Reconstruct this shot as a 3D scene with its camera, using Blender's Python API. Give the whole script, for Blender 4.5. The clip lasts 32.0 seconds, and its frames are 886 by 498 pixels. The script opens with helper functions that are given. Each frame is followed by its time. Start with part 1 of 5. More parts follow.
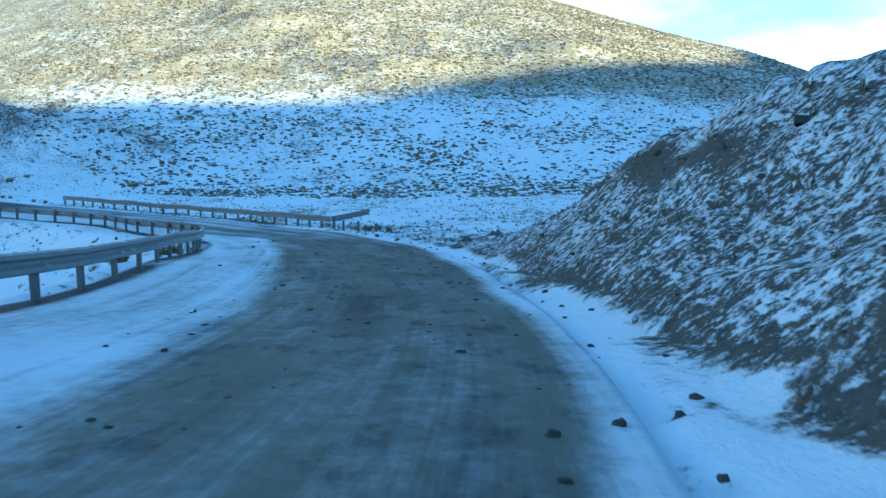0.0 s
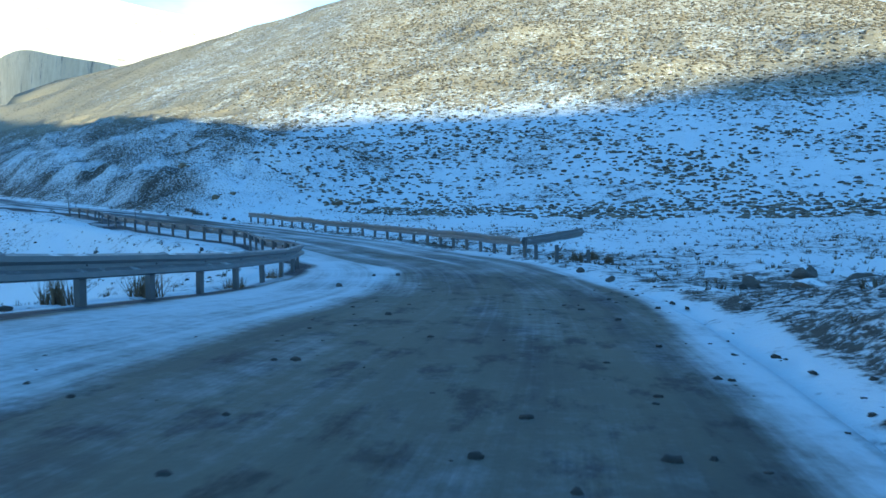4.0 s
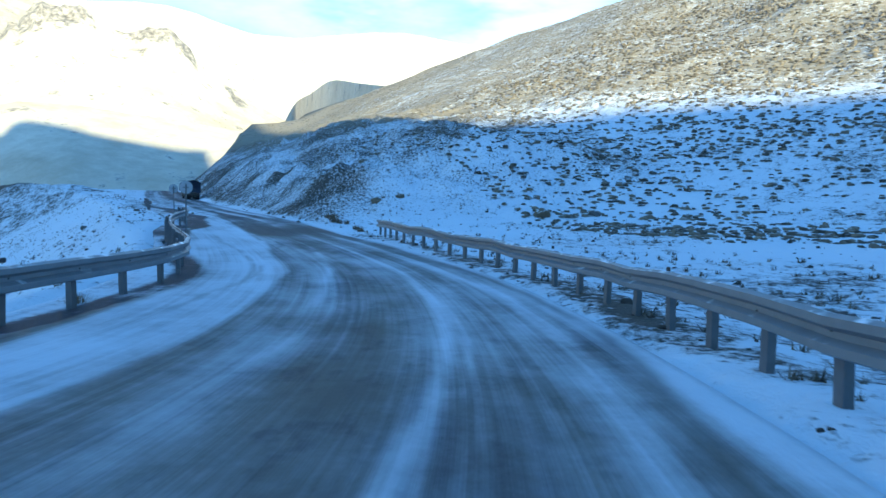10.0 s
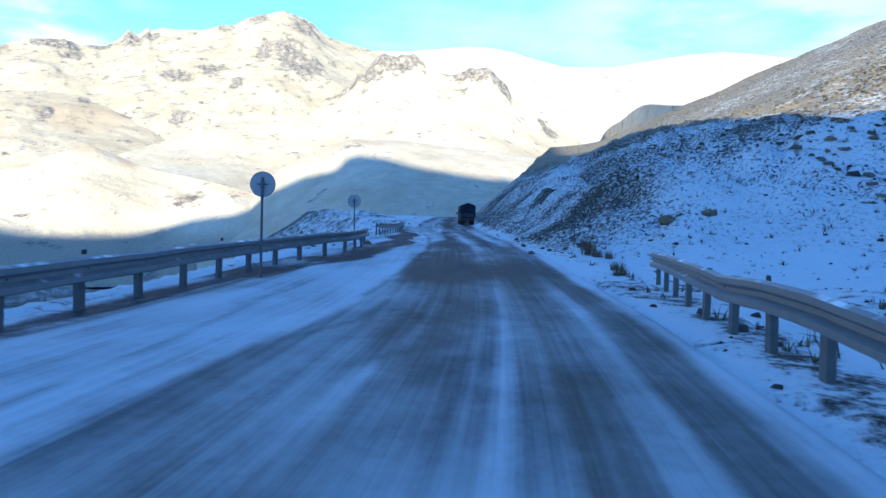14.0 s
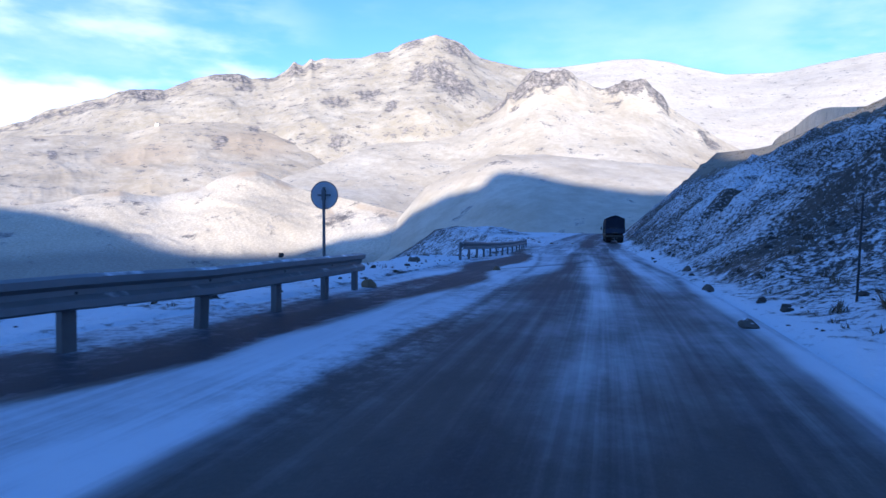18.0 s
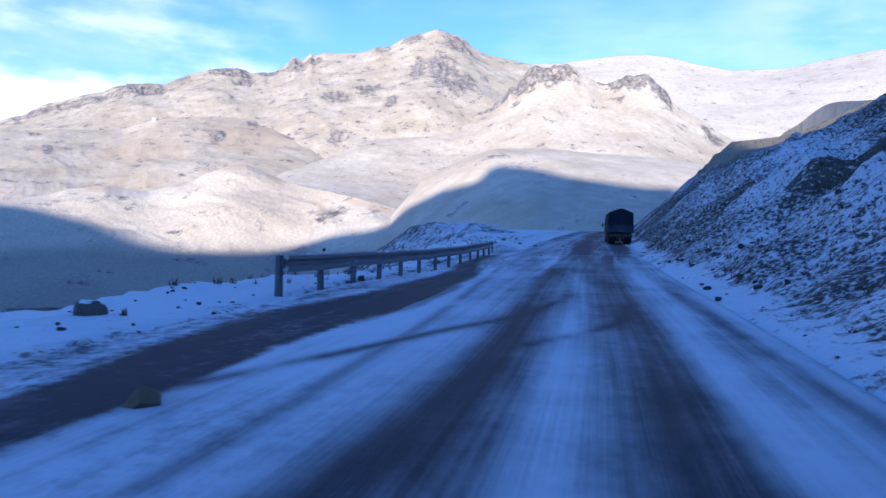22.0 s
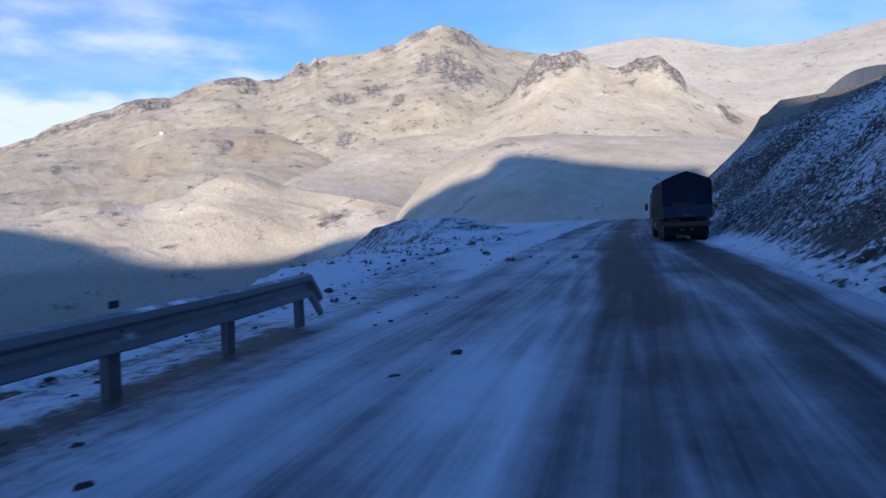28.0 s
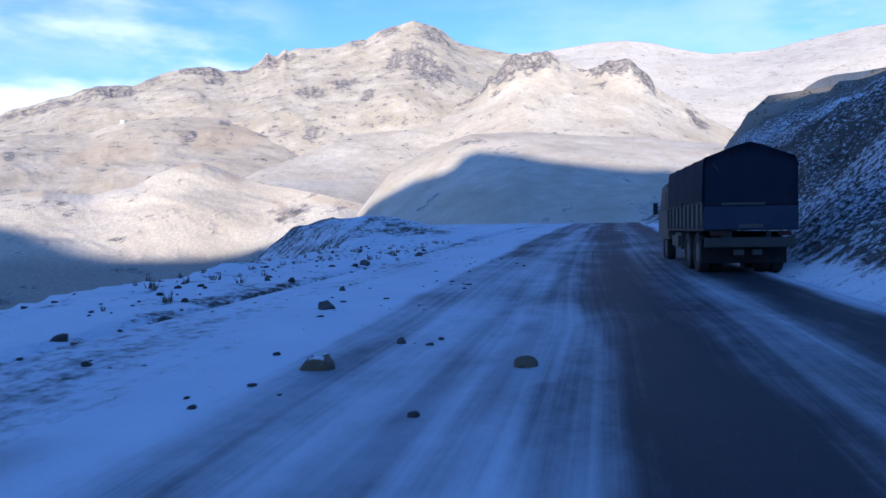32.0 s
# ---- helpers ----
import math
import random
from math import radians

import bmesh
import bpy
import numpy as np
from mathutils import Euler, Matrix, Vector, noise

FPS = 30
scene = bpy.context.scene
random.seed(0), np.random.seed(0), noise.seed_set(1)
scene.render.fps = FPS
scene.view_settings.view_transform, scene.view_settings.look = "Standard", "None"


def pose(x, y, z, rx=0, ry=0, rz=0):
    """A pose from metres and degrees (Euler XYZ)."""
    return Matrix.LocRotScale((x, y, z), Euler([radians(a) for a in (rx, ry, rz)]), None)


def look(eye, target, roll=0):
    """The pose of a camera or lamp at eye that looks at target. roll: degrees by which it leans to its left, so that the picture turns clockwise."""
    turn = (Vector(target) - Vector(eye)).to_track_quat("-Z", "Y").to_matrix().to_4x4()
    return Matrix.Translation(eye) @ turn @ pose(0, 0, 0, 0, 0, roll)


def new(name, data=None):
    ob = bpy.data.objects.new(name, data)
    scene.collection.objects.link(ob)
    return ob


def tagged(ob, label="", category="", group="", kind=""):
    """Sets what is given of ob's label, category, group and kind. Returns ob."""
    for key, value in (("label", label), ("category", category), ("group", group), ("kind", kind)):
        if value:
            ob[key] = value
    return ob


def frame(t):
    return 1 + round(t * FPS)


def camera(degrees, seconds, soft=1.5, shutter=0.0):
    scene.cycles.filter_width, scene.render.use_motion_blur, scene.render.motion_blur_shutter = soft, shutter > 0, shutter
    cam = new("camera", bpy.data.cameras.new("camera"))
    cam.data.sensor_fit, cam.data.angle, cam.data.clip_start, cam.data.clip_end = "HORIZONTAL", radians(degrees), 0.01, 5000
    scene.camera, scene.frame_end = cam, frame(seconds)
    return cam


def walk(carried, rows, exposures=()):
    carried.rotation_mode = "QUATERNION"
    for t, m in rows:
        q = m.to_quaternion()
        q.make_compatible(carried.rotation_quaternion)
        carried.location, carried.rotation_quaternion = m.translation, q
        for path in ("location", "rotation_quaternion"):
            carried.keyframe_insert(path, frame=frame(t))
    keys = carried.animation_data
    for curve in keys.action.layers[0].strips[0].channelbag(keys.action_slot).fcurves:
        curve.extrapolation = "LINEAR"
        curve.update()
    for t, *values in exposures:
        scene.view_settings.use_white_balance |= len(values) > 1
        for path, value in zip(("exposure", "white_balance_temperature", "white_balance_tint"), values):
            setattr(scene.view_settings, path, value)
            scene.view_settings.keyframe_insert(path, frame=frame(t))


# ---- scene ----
import itertools

LENS = 62.85
cam = camera(LENS, 32.0, soft=1.5, shutter=0.25)
# seconds, x, y, z, yaw, pitch, roll
PATH = [
    (0.0, 0.00, 0.00, 1.50, -5.50, -7.47, 0.31),
    (0.5, 0.45, 1.89, 1.31, -4.11, -6.98, 1.02),
    (1.0, 0.77, 3.84, 1.09, -0.71, -6.69, -0.79),
    (1.5, 1.05, 5.75, 0.88, 3.04, -6.07, -1.97),
    (2.0, 1.22, 7.80, 0.70, 6.12, -5.93, -0.93),
    (2.5, 1.34, 9.75, 0.51, 8.87, -5.73, -0.78),
    (3.0, 1.41, 11.60, 0.34, 11.07, -5.34, -1.14),
    (3.5, 1.41, 13.44, 0.14, 12.50, -5.33, -0.67),
    (5.5, 0.95, 21.51, -0.52, 18.26, -4.81, -0.33),
    (6.0, 0.68, 23.53, -0.67, 19.13, -4.82, -0.37),
    (6.5, 0.45, 25.47, -0.84, 19.95, -4.64, -0.04),
    (7.0, 0.17, 27.48, -0.97, 20.98, -4.52, 0.15),
    (7.5, -0.16, 29.50, -1.08, 22.21, -4.45, 0.22),
    (8.0, -0.57, 31.53, -1.20, 23.83, -4.38, 0.48),
    (8.5, -1.06, 33.47, -1.29, 25.94, -3.83, 0.97),
    (9.0, -1.71, 35.45, -1.38, 28.50, -3.88, 1.44),
    (9.5, -2.44, 37.48, -1.46, 31.65, -3.84, 1.72),
    (10.0, -3.32, 39.59, -1.51, 35.45, -3.59, 1.28),
    (10.5, -4.43, 41.68, -1.59, 39.38, -3.42, 1.13),
    (11.0, -5.71, 43.74, -1.70, 43.18, -2.97, 1.09),
    (11.5, -7.07, 45.73, -1.80, 46.97, -2.54, 0.68),
    (12.0, -8.49, 47.59, -1.84, 50.33, -2.19, 0.77),
    (12.5, -10.01, 49.43, -1.83, 52.95, -2.09, 1.21),
    (13.0, -11.64, 51.23, -1.81, 55.15, -2.01, 1.29),
    (13.5, -13.34, 52.99, -1.82, 57.44, -1.87, 1.24),
    (14.0, -15.08, 54.63, -1.88, 59.51, -1.89, 1.54),
    (14.5, -16.87, 56.18, -1.89, 61.61, -1.86, 1.62),
    (15.0, -18.74, 57.64, -1.87, 63.57, -1.49, 1.53),
    (15.5, -20.66, 58.97, -1.85, 65.35, -1.23, 1.54),
    (17.5, -27.97, 63.85, -1.85, 71.42, -0.73, 0.56),
    (18.0, -29.73, 64.89, -1.78, 71.51, -0.74, 1.13),
    (18.5, -31.48, 65.95, -1.76, 71.78, -0.93, 1.57),
    (19.0, -33.21, 67.04, -1.71, 71.92, -0.81, 1.78),
    (19.5, -35.00, 68.13, -1.63, 72.12, -0.87, 1.54),
    (20.0, -36.91, 69.29, -1.57, 72.15, -0.96, 1.51),
    (20.5, -38.99, 70.53, -1.53, 72.12, -0.98, 1.51),
    (21.0, -41.21, 71.84, -1.46, 71.96, -1.07, 1.43),
    (21.5, -43.53, 73.20, -1.41, 71.79, -0.96, 1.42),
    (22.0, -45.85, 74.55, -1.41, 71.65, -1.02, 1.31),
    (22.5, -48.11, 75.87, -1.38, 71.65, -1.12, 1.32),
    (23.0, -50.32, 77.15, -1.37, 71.88, -1.05, 1.12),
    (23.5, -52.48, 78.38, -1.35, 72.33, -0.87, 1.09),
    (24.0, -54.61, 79.57, -1.34, 72.93, -0.80, 0.87),
    (24.5, -56.76, 80.71, -1.31, 73.45, -0.83, 0.63),
    (25.0, -58.84, 81.81, -1.29, 74.02, -0.79, 0.48),
    (25.5, -60.86, 82.86, -1.27, 74.44, -0.74, 0.59),
    (27.5, -69.34, 87.18, -1.15, 74.08, -0.67, -0.42),
    (28.0, -71.50, 88.29, -1.08, 73.15, -1.19, -2.08),
    (28.5, -73.61, 89.39, -1.05, 72.68, -1.54, -1.84),
    (29.0, -75.28, 90.19, -1.02, 72.30, -1.40, -1.47),
    (29.5, -76.68, 90.92, -0.97, 72.21, -1.32, -1.62),
    (30.0, -78.10, 91.67, -0.91, 71.98, -1.12, -1.32),
    (30.5, -79.78, 92.56, -0.85, 71.72, -1.20, -1.09),
    (31.0, -81.55, 93.51, -0.79, 71.45, -1.16, -0.99),
    (31.5, -83.32, 94.47, -0.75, 71.05, -1.32, -0.87),
    (32.0, -85.10, 95.45, -0.69, 70.60, -1.41, -0.77),
]
walk(cam, [(t, pose(x, y, z, 90 + p, 0, w) @ pose(0, 0, 0, 0, 0, r)) for t, x, y, z, w, p, r in PATH],
     exposures=[(0, 2.2, 6700, -27), (3, 1.96, 6350, -24), (6, 1.86, 6250, -21), (10, 1.92, 6200, -17), (13, 1.68, 5950, -10), (15.5, 1.43, 5500, 3), (18, 1.15, 5350, 11),
                (23.5, 1.06, 5400, 14), (25.5, 0.88, 5450, 12), (28, 0.62, 5800, 10), (29.2, 0.90, 5700, 10), (32, 0.98, 5450, 12)])

# ---------------------------------------------------------------- world and sun
SUN_YAW, SUN_EL = -123.0, 9.0          # yaw to the left of +y, elevation
sun_dir = Vector((-math.sin(radians(SUN_YAW)) * math.cos(radians(SUN_EL)), math.cos(radians(SUN_YAW)) * math.cos(radians(SUN_EL)), math.sin(radians(SUN_EL))))
lamp = bpy.data.lights.new("sun", "SUN")
lamp.energy, lamp.angle, lamp.color = 3.9, radians(0.5), (1.0, 0.82, 0.60)
sun = new("sun", lamp)
sun.matrix_world = look((0, 0, 300), Vector((0, 0, 300)) - sun_dir)

world = bpy.data.worlds.new("winter_sky")
scene.world = world
world.use_nodes = True


def node(nt, kind):
    return nt.nodes.new(kind)


def wire(nt, a, b):
    nt.links.new(a, b)


wt = world.node_tree
wt.nodes.clear()
sky = node(wt, "ShaderNodeTexSky")
sky.sky_type, sky.sun_disc, sky.sun_elevation, sky.sun_rotation = "NISHITA", False, radians(SUN_EL), radians(-SUN_YAW)
sky.altitude, sky.air_density, sky.dust_density, sky.ozone_density = 2500.0, 1.0, 0.3, 2.0
tint = node(wt, "ShaderNodeMix")
tint.data_type, tint.blend_type = "RGBA", "MULTIPLY"
tint.inputs[0].default_value = 1.0
tint.inputs[7].default_value = (0.61, 0.79, 1.09, 1)
wire(wt, sky.outputs[0], tint.inputs[6])
# thin low clouds, stretched along the horizon
tc = node(wt, "ShaderNodeTexCoord")
mp = node(wt, "ShaderNodeMapping")
mp.inputs["Scale"].default_value = (1.0, 1.0, 3.2)
mp.inputs["Location"].default_value = (0.35, 0.2, 0.0)
wire(wt, tc.outputs["Generated"], mp.inputs[0])
cn = node(wt, "ShaderNodeTexNoise")
cn.inputs["Scale"].default_value, cn.inputs["Detail"].default_value, cn.inputs["Roughness"].default_value = 2.6, 7.0, 0.55
wire(wt, mp.outputs[0], cn.inputs["Vector"])
cr = node(wt, "ShaderNodeMapRange")
cr.interpolation_type = "SMOOTHSTEP"
cr.inputs["From Min"].default_value, cr.inputs["From Max"].default_value, cr.inputs["To Max"].default_value = 0.40, 0.70, 0.60
cr.inputs["To Min"].default_value = 0.1
wire(wt, cn.outputs[0], cr.inputs["Value"])
cm = node(wt, "ShaderNodeMix")
cm.data_type = "RGBA"
cm.inputs[7].default_value = (3.9, 4.1, 5.0, 1)
# the clouds keep to the sky above the ridges
sx = node(wt, "ShaderNodeSeparateXYZ")
wire(wt, tc.outputs["Generated"], sx.inputs[0])
low = node(wt, "ShaderNodeMapRange")
low.interpolation_type = "SMOOTHSTEP"
low.inputs["From Min"].default_value, low.inputs["From Max"].default_value, low.inputs["To Min"].default_value, low.inputs["To Max"].default_value = 0.17, 0.40, 1.0, 0.0
wire(wt, sx.outputs[2], low.inputs["Value"])
both = node(wt, "ShaderNodeMath")
both.operation = "MULTIPLY"
# a thicker bank over the head of the valley
aim = node(wt, "ShaderNodeVectorMath")
aim.operation = "DOT_PRODUCT"
aim.inputs[1].default_value = (-math.sin(radians(97)) * 0.974, math.cos(radians(97)) * 0.974, 0.225)
wire(wt, tc.outputs["Generated"], aim.inputs[0])
bank = node(wt, "ShaderNodeMapRange")
bank.interpolation_type = "SMOOTHSTEP"
bank.inputs["From Min"].default_value, bank.inputs["From Max"].default_value, bank.inputs["To Max"].default_value = 0.955, 0.993, 0.75
wire(wt, aim.outputs["Value"], bank.inputs["Value"])
bn = node(wt, "ShaderNodeTexNoise")
bn.inputs["Scale"].default_value, bn.inputs["Detail"].default_value = 6.0, 6.0
wire(wt, mp.outputs[0], bn.inputs["Vector"])
bv = node(wt, "ShaderNodeMapRange")
bv.interpolation_type = "SMOOTHSTEP"
bv.inputs["From Min"].default_value, bv.inputs["From Max"].default_value = 0.38, 0.62
wire(wt, bn.outputs[0], bv.inputs["Value"])
bm_ = node(wt, "ShaderNodeMath")
bm_.operation = "MULTIPLY_ADD"
wire(wt, bank.outputs[0], bm_.inputs[0])
wire(wt, bv.outputs[0], bm_.inputs[1])
wire(wt, cr.outputs[0], bm_.inputs[2])
bm_.use_clamp = True
wire(wt, bm_.outputs[0], both.inputs[0])
wire(wt, low.outputs[0], both.inputs[1])
wire(wt, both.outputs[0], cm.inputs[0])
wire(wt, tint.outputs[2], cm.inputs[6])
# a grey cloud low over the snow ridge
aim2 = node(wt, "ShaderNodeVectorMath")
aim2.operation = "DOT_PRODUCT"
aim2.inputs[1].default_value = (-math.sin(radians(35)) * 0.962, math.cos(radians(35)) * 0.962, 0.272)
wire(wt, tc.outputs["Generated"], aim2.inputs[0])
grey = node(wt, "ShaderNodeMapRange")
grey.interpolation_type = "SMOOTHSTEP"
grey.inputs["From Min"].default_value, grey.inputs["From Max"].default_value, grey.inputs["To Max"].default_value = 0.955, 0.992, 0.75
wire(wt, aim2.outputs["Value"], grey.inputs["Value"])
gm = node(wt, "ShaderNodeMath")
gm.operation = "MULTIPLY"
wire(wt, grey.outputs[0], gm.inputs[0])
wire(wt, bv.outputs[0], gm.inputs[1])
gc = node(wt, "ShaderNodeMix")
gc.data_type = "RGBA"
gc.inputs[7].default_value = (2.6, 3.2, 4.4, 1)
wire(wt, gm.outputs[0], gc.inputs[0])
wire(wt, cm.outputs[2], gc.inputs[6])
bg = node(wt, "ShaderNodeBackground")
bg.inputs["Strength"].default_value = 0.148
wo = node(wt, "ShaderNodeOutputWorld")
wire(wt, gc.outputs[2], bg.inputs["Color"])
wire(wt, bg.outputs[0], wo.inputs[0])

# ---------------------------------------------------------------- materials


class Mat:
    """A node material with a Principled shader and short ways to add nodes."""

    def __init__(self, name, rough=0.8, metal=0.0, color=(0.5, 0.5, 0.5)):
        self.m = bpy.data.materials.new(name)
        self.m.use_nodes = True
        self.nt = self.m.node_tree
        self.b = self.nt.nodes["Principled BSDF"]
        self.b.inputs["Roughness"].default_value = rough
        self.b.inputs["Metallic"].default_value = metal
        self.b.inputs["Base Color"].default_value = (*color, 1)
        self.b.inputs["Specular IOR Level"].default_value = 0.3
        self.geo = self.nt.nodes.new("ShaderNodeNewGeometry")
        self.pos = self.geo.outputs["Position"]

    def put(self, sock, value):
        if hasattr(value, "links"):
            self.nt.links.new(value, sock)
        else:
            sock.default_value = value

    def obj(self):
        return self.nt.nodes.new("ShaderNodeTexCoord").outputs["Object"]

    def noise(self, scale, detail=4.0, rough=0.55, vec=None, stretch=None):
        vec = vec or self.pos
        if stretch:
            mpn = self.nt.nodes.new("ShaderNodeMapping")
            mpn.inputs["Scale"].default_value = stretch
            self.put(mpn.inputs[0], vec)
            vec = mpn.outputs[0]
        n = self.nt.nodes.new("ShaderNodeTexNoise")
        n.inputs["Scale"].default_value, n.inputs["Detail"].default_value, n.inputs["Roughness"].default_value = scale, detail, rough
        self.put(n.inputs["Vector"], vec)
        return n.outputs[0]

    def ramp(self, v, a, b, lo=0.0, hi=1.0):
        n = self.nt.nodes.new("ShaderNodeMapRange")
        n.interpolation_type = "SMOOTHSTEP"
        self.put(n.inputs["Value"], v)
        for key, value in (("From Min", a), ("From Max", b), ("To Min", lo), ("To Max", hi)):
            self.put(n.inputs[key], value)
        return n.outputs[0]

    def calc(self, op, a, b=0.0, c=0.0):
        n = self.nt.nodes.new("ShaderNodeMath")
        n.operation = op
        for sock, value in zip(n.inputs, (a, b, c)):
            self.put(sock, value)
        return n.outputs[0]

    def mix(self, f, a, b):
        n = self.nt.nodes.new("ShaderNodeMix")
        n.data_type = "RGBA"
        self.put(n.inputs[0], f)
        for sock, value in ((n.inputs[6], a), (n.inputs[7], b)):
            self.put(sock, (*value, 1) if isinstance(value, tuple) else value)
        return n.outputs[2]

    def attr(self, name):
        n = self.nt.nodes.new("ShaderNodeAttribute")
        n.attribute_name = name
        return n.outputs["Fac"]

    def random(self):
        return self.nt.nodes.new("ShaderNodeObjectInfo").outputs["Random"]

    def island(self):
        return self.geo.outputs["Random Per Island"]

    def bump(self, h, strength=0.4, dist=0.05):
        n = self.nt.nodes.new("ShaderNodeBump")
        n.inputs["Strength"].default_value, n.inputs["Distance"].default_value = strength, dist
        self.put(n.inputs["Height"], h)
        self.nt.links.new(n.outputs[0], self.b.inputs["Normal"])
        return self

    def color(self, c):
        self.put(self.b.inputs["Base Color"], c)
        return self

    def rough(self, v):
        self.put(self.b.inputs["Roughness"], v)
        return self


SNOW = (0.80, 0.83, 0.87)


def make_ground_material():
    k = Mat("snowy_grass_soil", 0.9)
    soil = k.mix(k.noise(0.6, 5), (0.058, 0.052, 0.046), (0.135, 0.117, 0.093))
    soil = k.mix(k.ramp(k.noise(9, 3), 0.45, 0.7), soil, (0.055, 0.048, 0.042))
    # straw tone, lightened to carry the sunlit look of the upper hill
    lit_straw = k.mix(k.noise(1.7, 4, 0.7), (0.205, 0.175, 0.128), (0.40, 0.345, 0.26))
    soil = k.mix(k.attr("lit_straw"), soil, lit_straw)
    snow = k.mix(k.noise(0.3, 5), (0.73, 0.76, 0.81), SNOW)
    n = k.calc("ADD", k.calc("ADD", k.calc("MULTIPLY", k.noise(4.2, 5, 0.7), 0.36), k.calc("MULTIPLY", k.noise(9.0, 4, 0.7), 0.16)), k.calc("MULTIPLY", k.noise(1.1, 4, 0.6), 0.32))
    n = k.calc("ADD", n, k.calc("MULTIPLY", k.noise(0.22, 3), 0.16))
    grain = k.calc("ADD", k.calc("MULTIPLY", k.noise(5.5, 4, 0.65), 0.55), k.calc("MULTIPLY", k.noise(15.0, 3, 0.7), 0.33))
    grain = k.calc("ADD", grain, k.calc("MULTIPLY", k.noise(0.7, 3), 0.12))
    n = k.calc("ADD", n, k.calc("MULTIPLY", k.attr("fine"), k.calc("SUBTRACT", grain, n)))
    edge = k.calc("SUBTRACT", 0.72, k.calc("MULTIPLY", k.attr("bare"), 0.44))
    bare = k.ramp(n, k.calc("SUBTRACT", edge, 0.045), k.calc("ADD", edge, 0.055), 0.03, 1.0)
    k.color(k.mix(bare, snow, soil))
    k.bump(k.calc("ADD", k.noise(3.0, 6, 0.65), k.calc("MULTIPLY", bare, 0.5)), 0.8, 0.12)
    return k.m


def make_road_material():
    k = Mat("snowy_asphalt", 0.8)
    k.b.inputs["Specular IOR Level"].default_value = 0.12
    uv = k.nt.nodes.new("ShaderNodeUVMap").outputs[0]
    tar = k.mix(k.noise(0.5, 4), (0.014, 0.018, 0.029), (0.030, 0.036, 0.050))
    tar = k.mix(k.ramp(k.noise(60, 2), 0.55, 0.75), tar, (0.066, 0.070, 0.078))
    # dried mud, laid in soft bands along the way of the wheels
    mud = k.mix(k.noise(0.8, 5, 0.6, uv, (1.6, 0.3, 1)), (0.085, 0.080, 0.062), (0.20, 0.188, 0.15))
    wide = k.noise(0.8, 4, 0.55, uv, (0.9, 0.16, 1))
    tar = k.mix(k.calc("MULTIPLY", k.attr("dirt"), k.ramp(wide, 0.22, 0.55)), tar, mud)
    # trodden clods and wet spots
    wet = k.calc("MULTIPLY", k.ramp(k.noise(1.5, 5, 0.65, uv, (1.3, 0.6, 1)), 0.50, 0.66), k.attr("dirt"))
    tar = k.mix(k.calc("MULTIPLY", wet, 0.75), tar, (0.030, 0.031, 0.032))
    snow = k.mix(k.noise(0.5, 5), (0.62, 0.66, 0.72), SNOW)
    fine = k.noise(1.0, 6, 0.65, uv, (8.0, 0.05, 1))
    streak = k.noise(1.0, 5, 0.6, uv, (1.7, 0.05, 1))
    patch = k.noise(0.5, 6, 0.65, uv, (1.0, 0.5, 1))
    n = k.calc("ADD", k.calc("MULTIPLY", streak, 0.30), k.calc("MULTIPLY", patch, 0.46))
    n = k.calc("ADD", n, k.calc("MULTIPLY", fine, 0.24))
    n = k.calc("ADD", n, k.calc("MULTIPLY", k.calc("SUBTRACT", k.noise(4.0, 6, 0.75), 0.5), k.attr("grit")))
    level = k.calc("SUBTRACT", 0.80, k.calc("MULTIPLY", k.attr("snow"), 0.62))
    cover = k.ramp(n, k.calc("SUBTRACT", level, 0.17), k.calc("ADD", level, 0.19))
    cover = k.calc("MULTIPLY", cover, k.ramp(k.attr("snow"), 0.15, 0.8, 0.36, 0.97))
    cover = k.calc("MULTIPLY", cover, k.calc("SUBTRACT", 1.0, k.attr("mark")))
    k.color(k.mix(cover, tar, snow))
    k.rough(k.calc("ADD", 0.70, k.calc("MULTIPLY", cover, 0.22)))
    k.bump(k.calc("ADD", k.calc("MULTIPLY", cover, 0.6), k.noise(22, 4)), 0.35, 0.02)
    return k.m


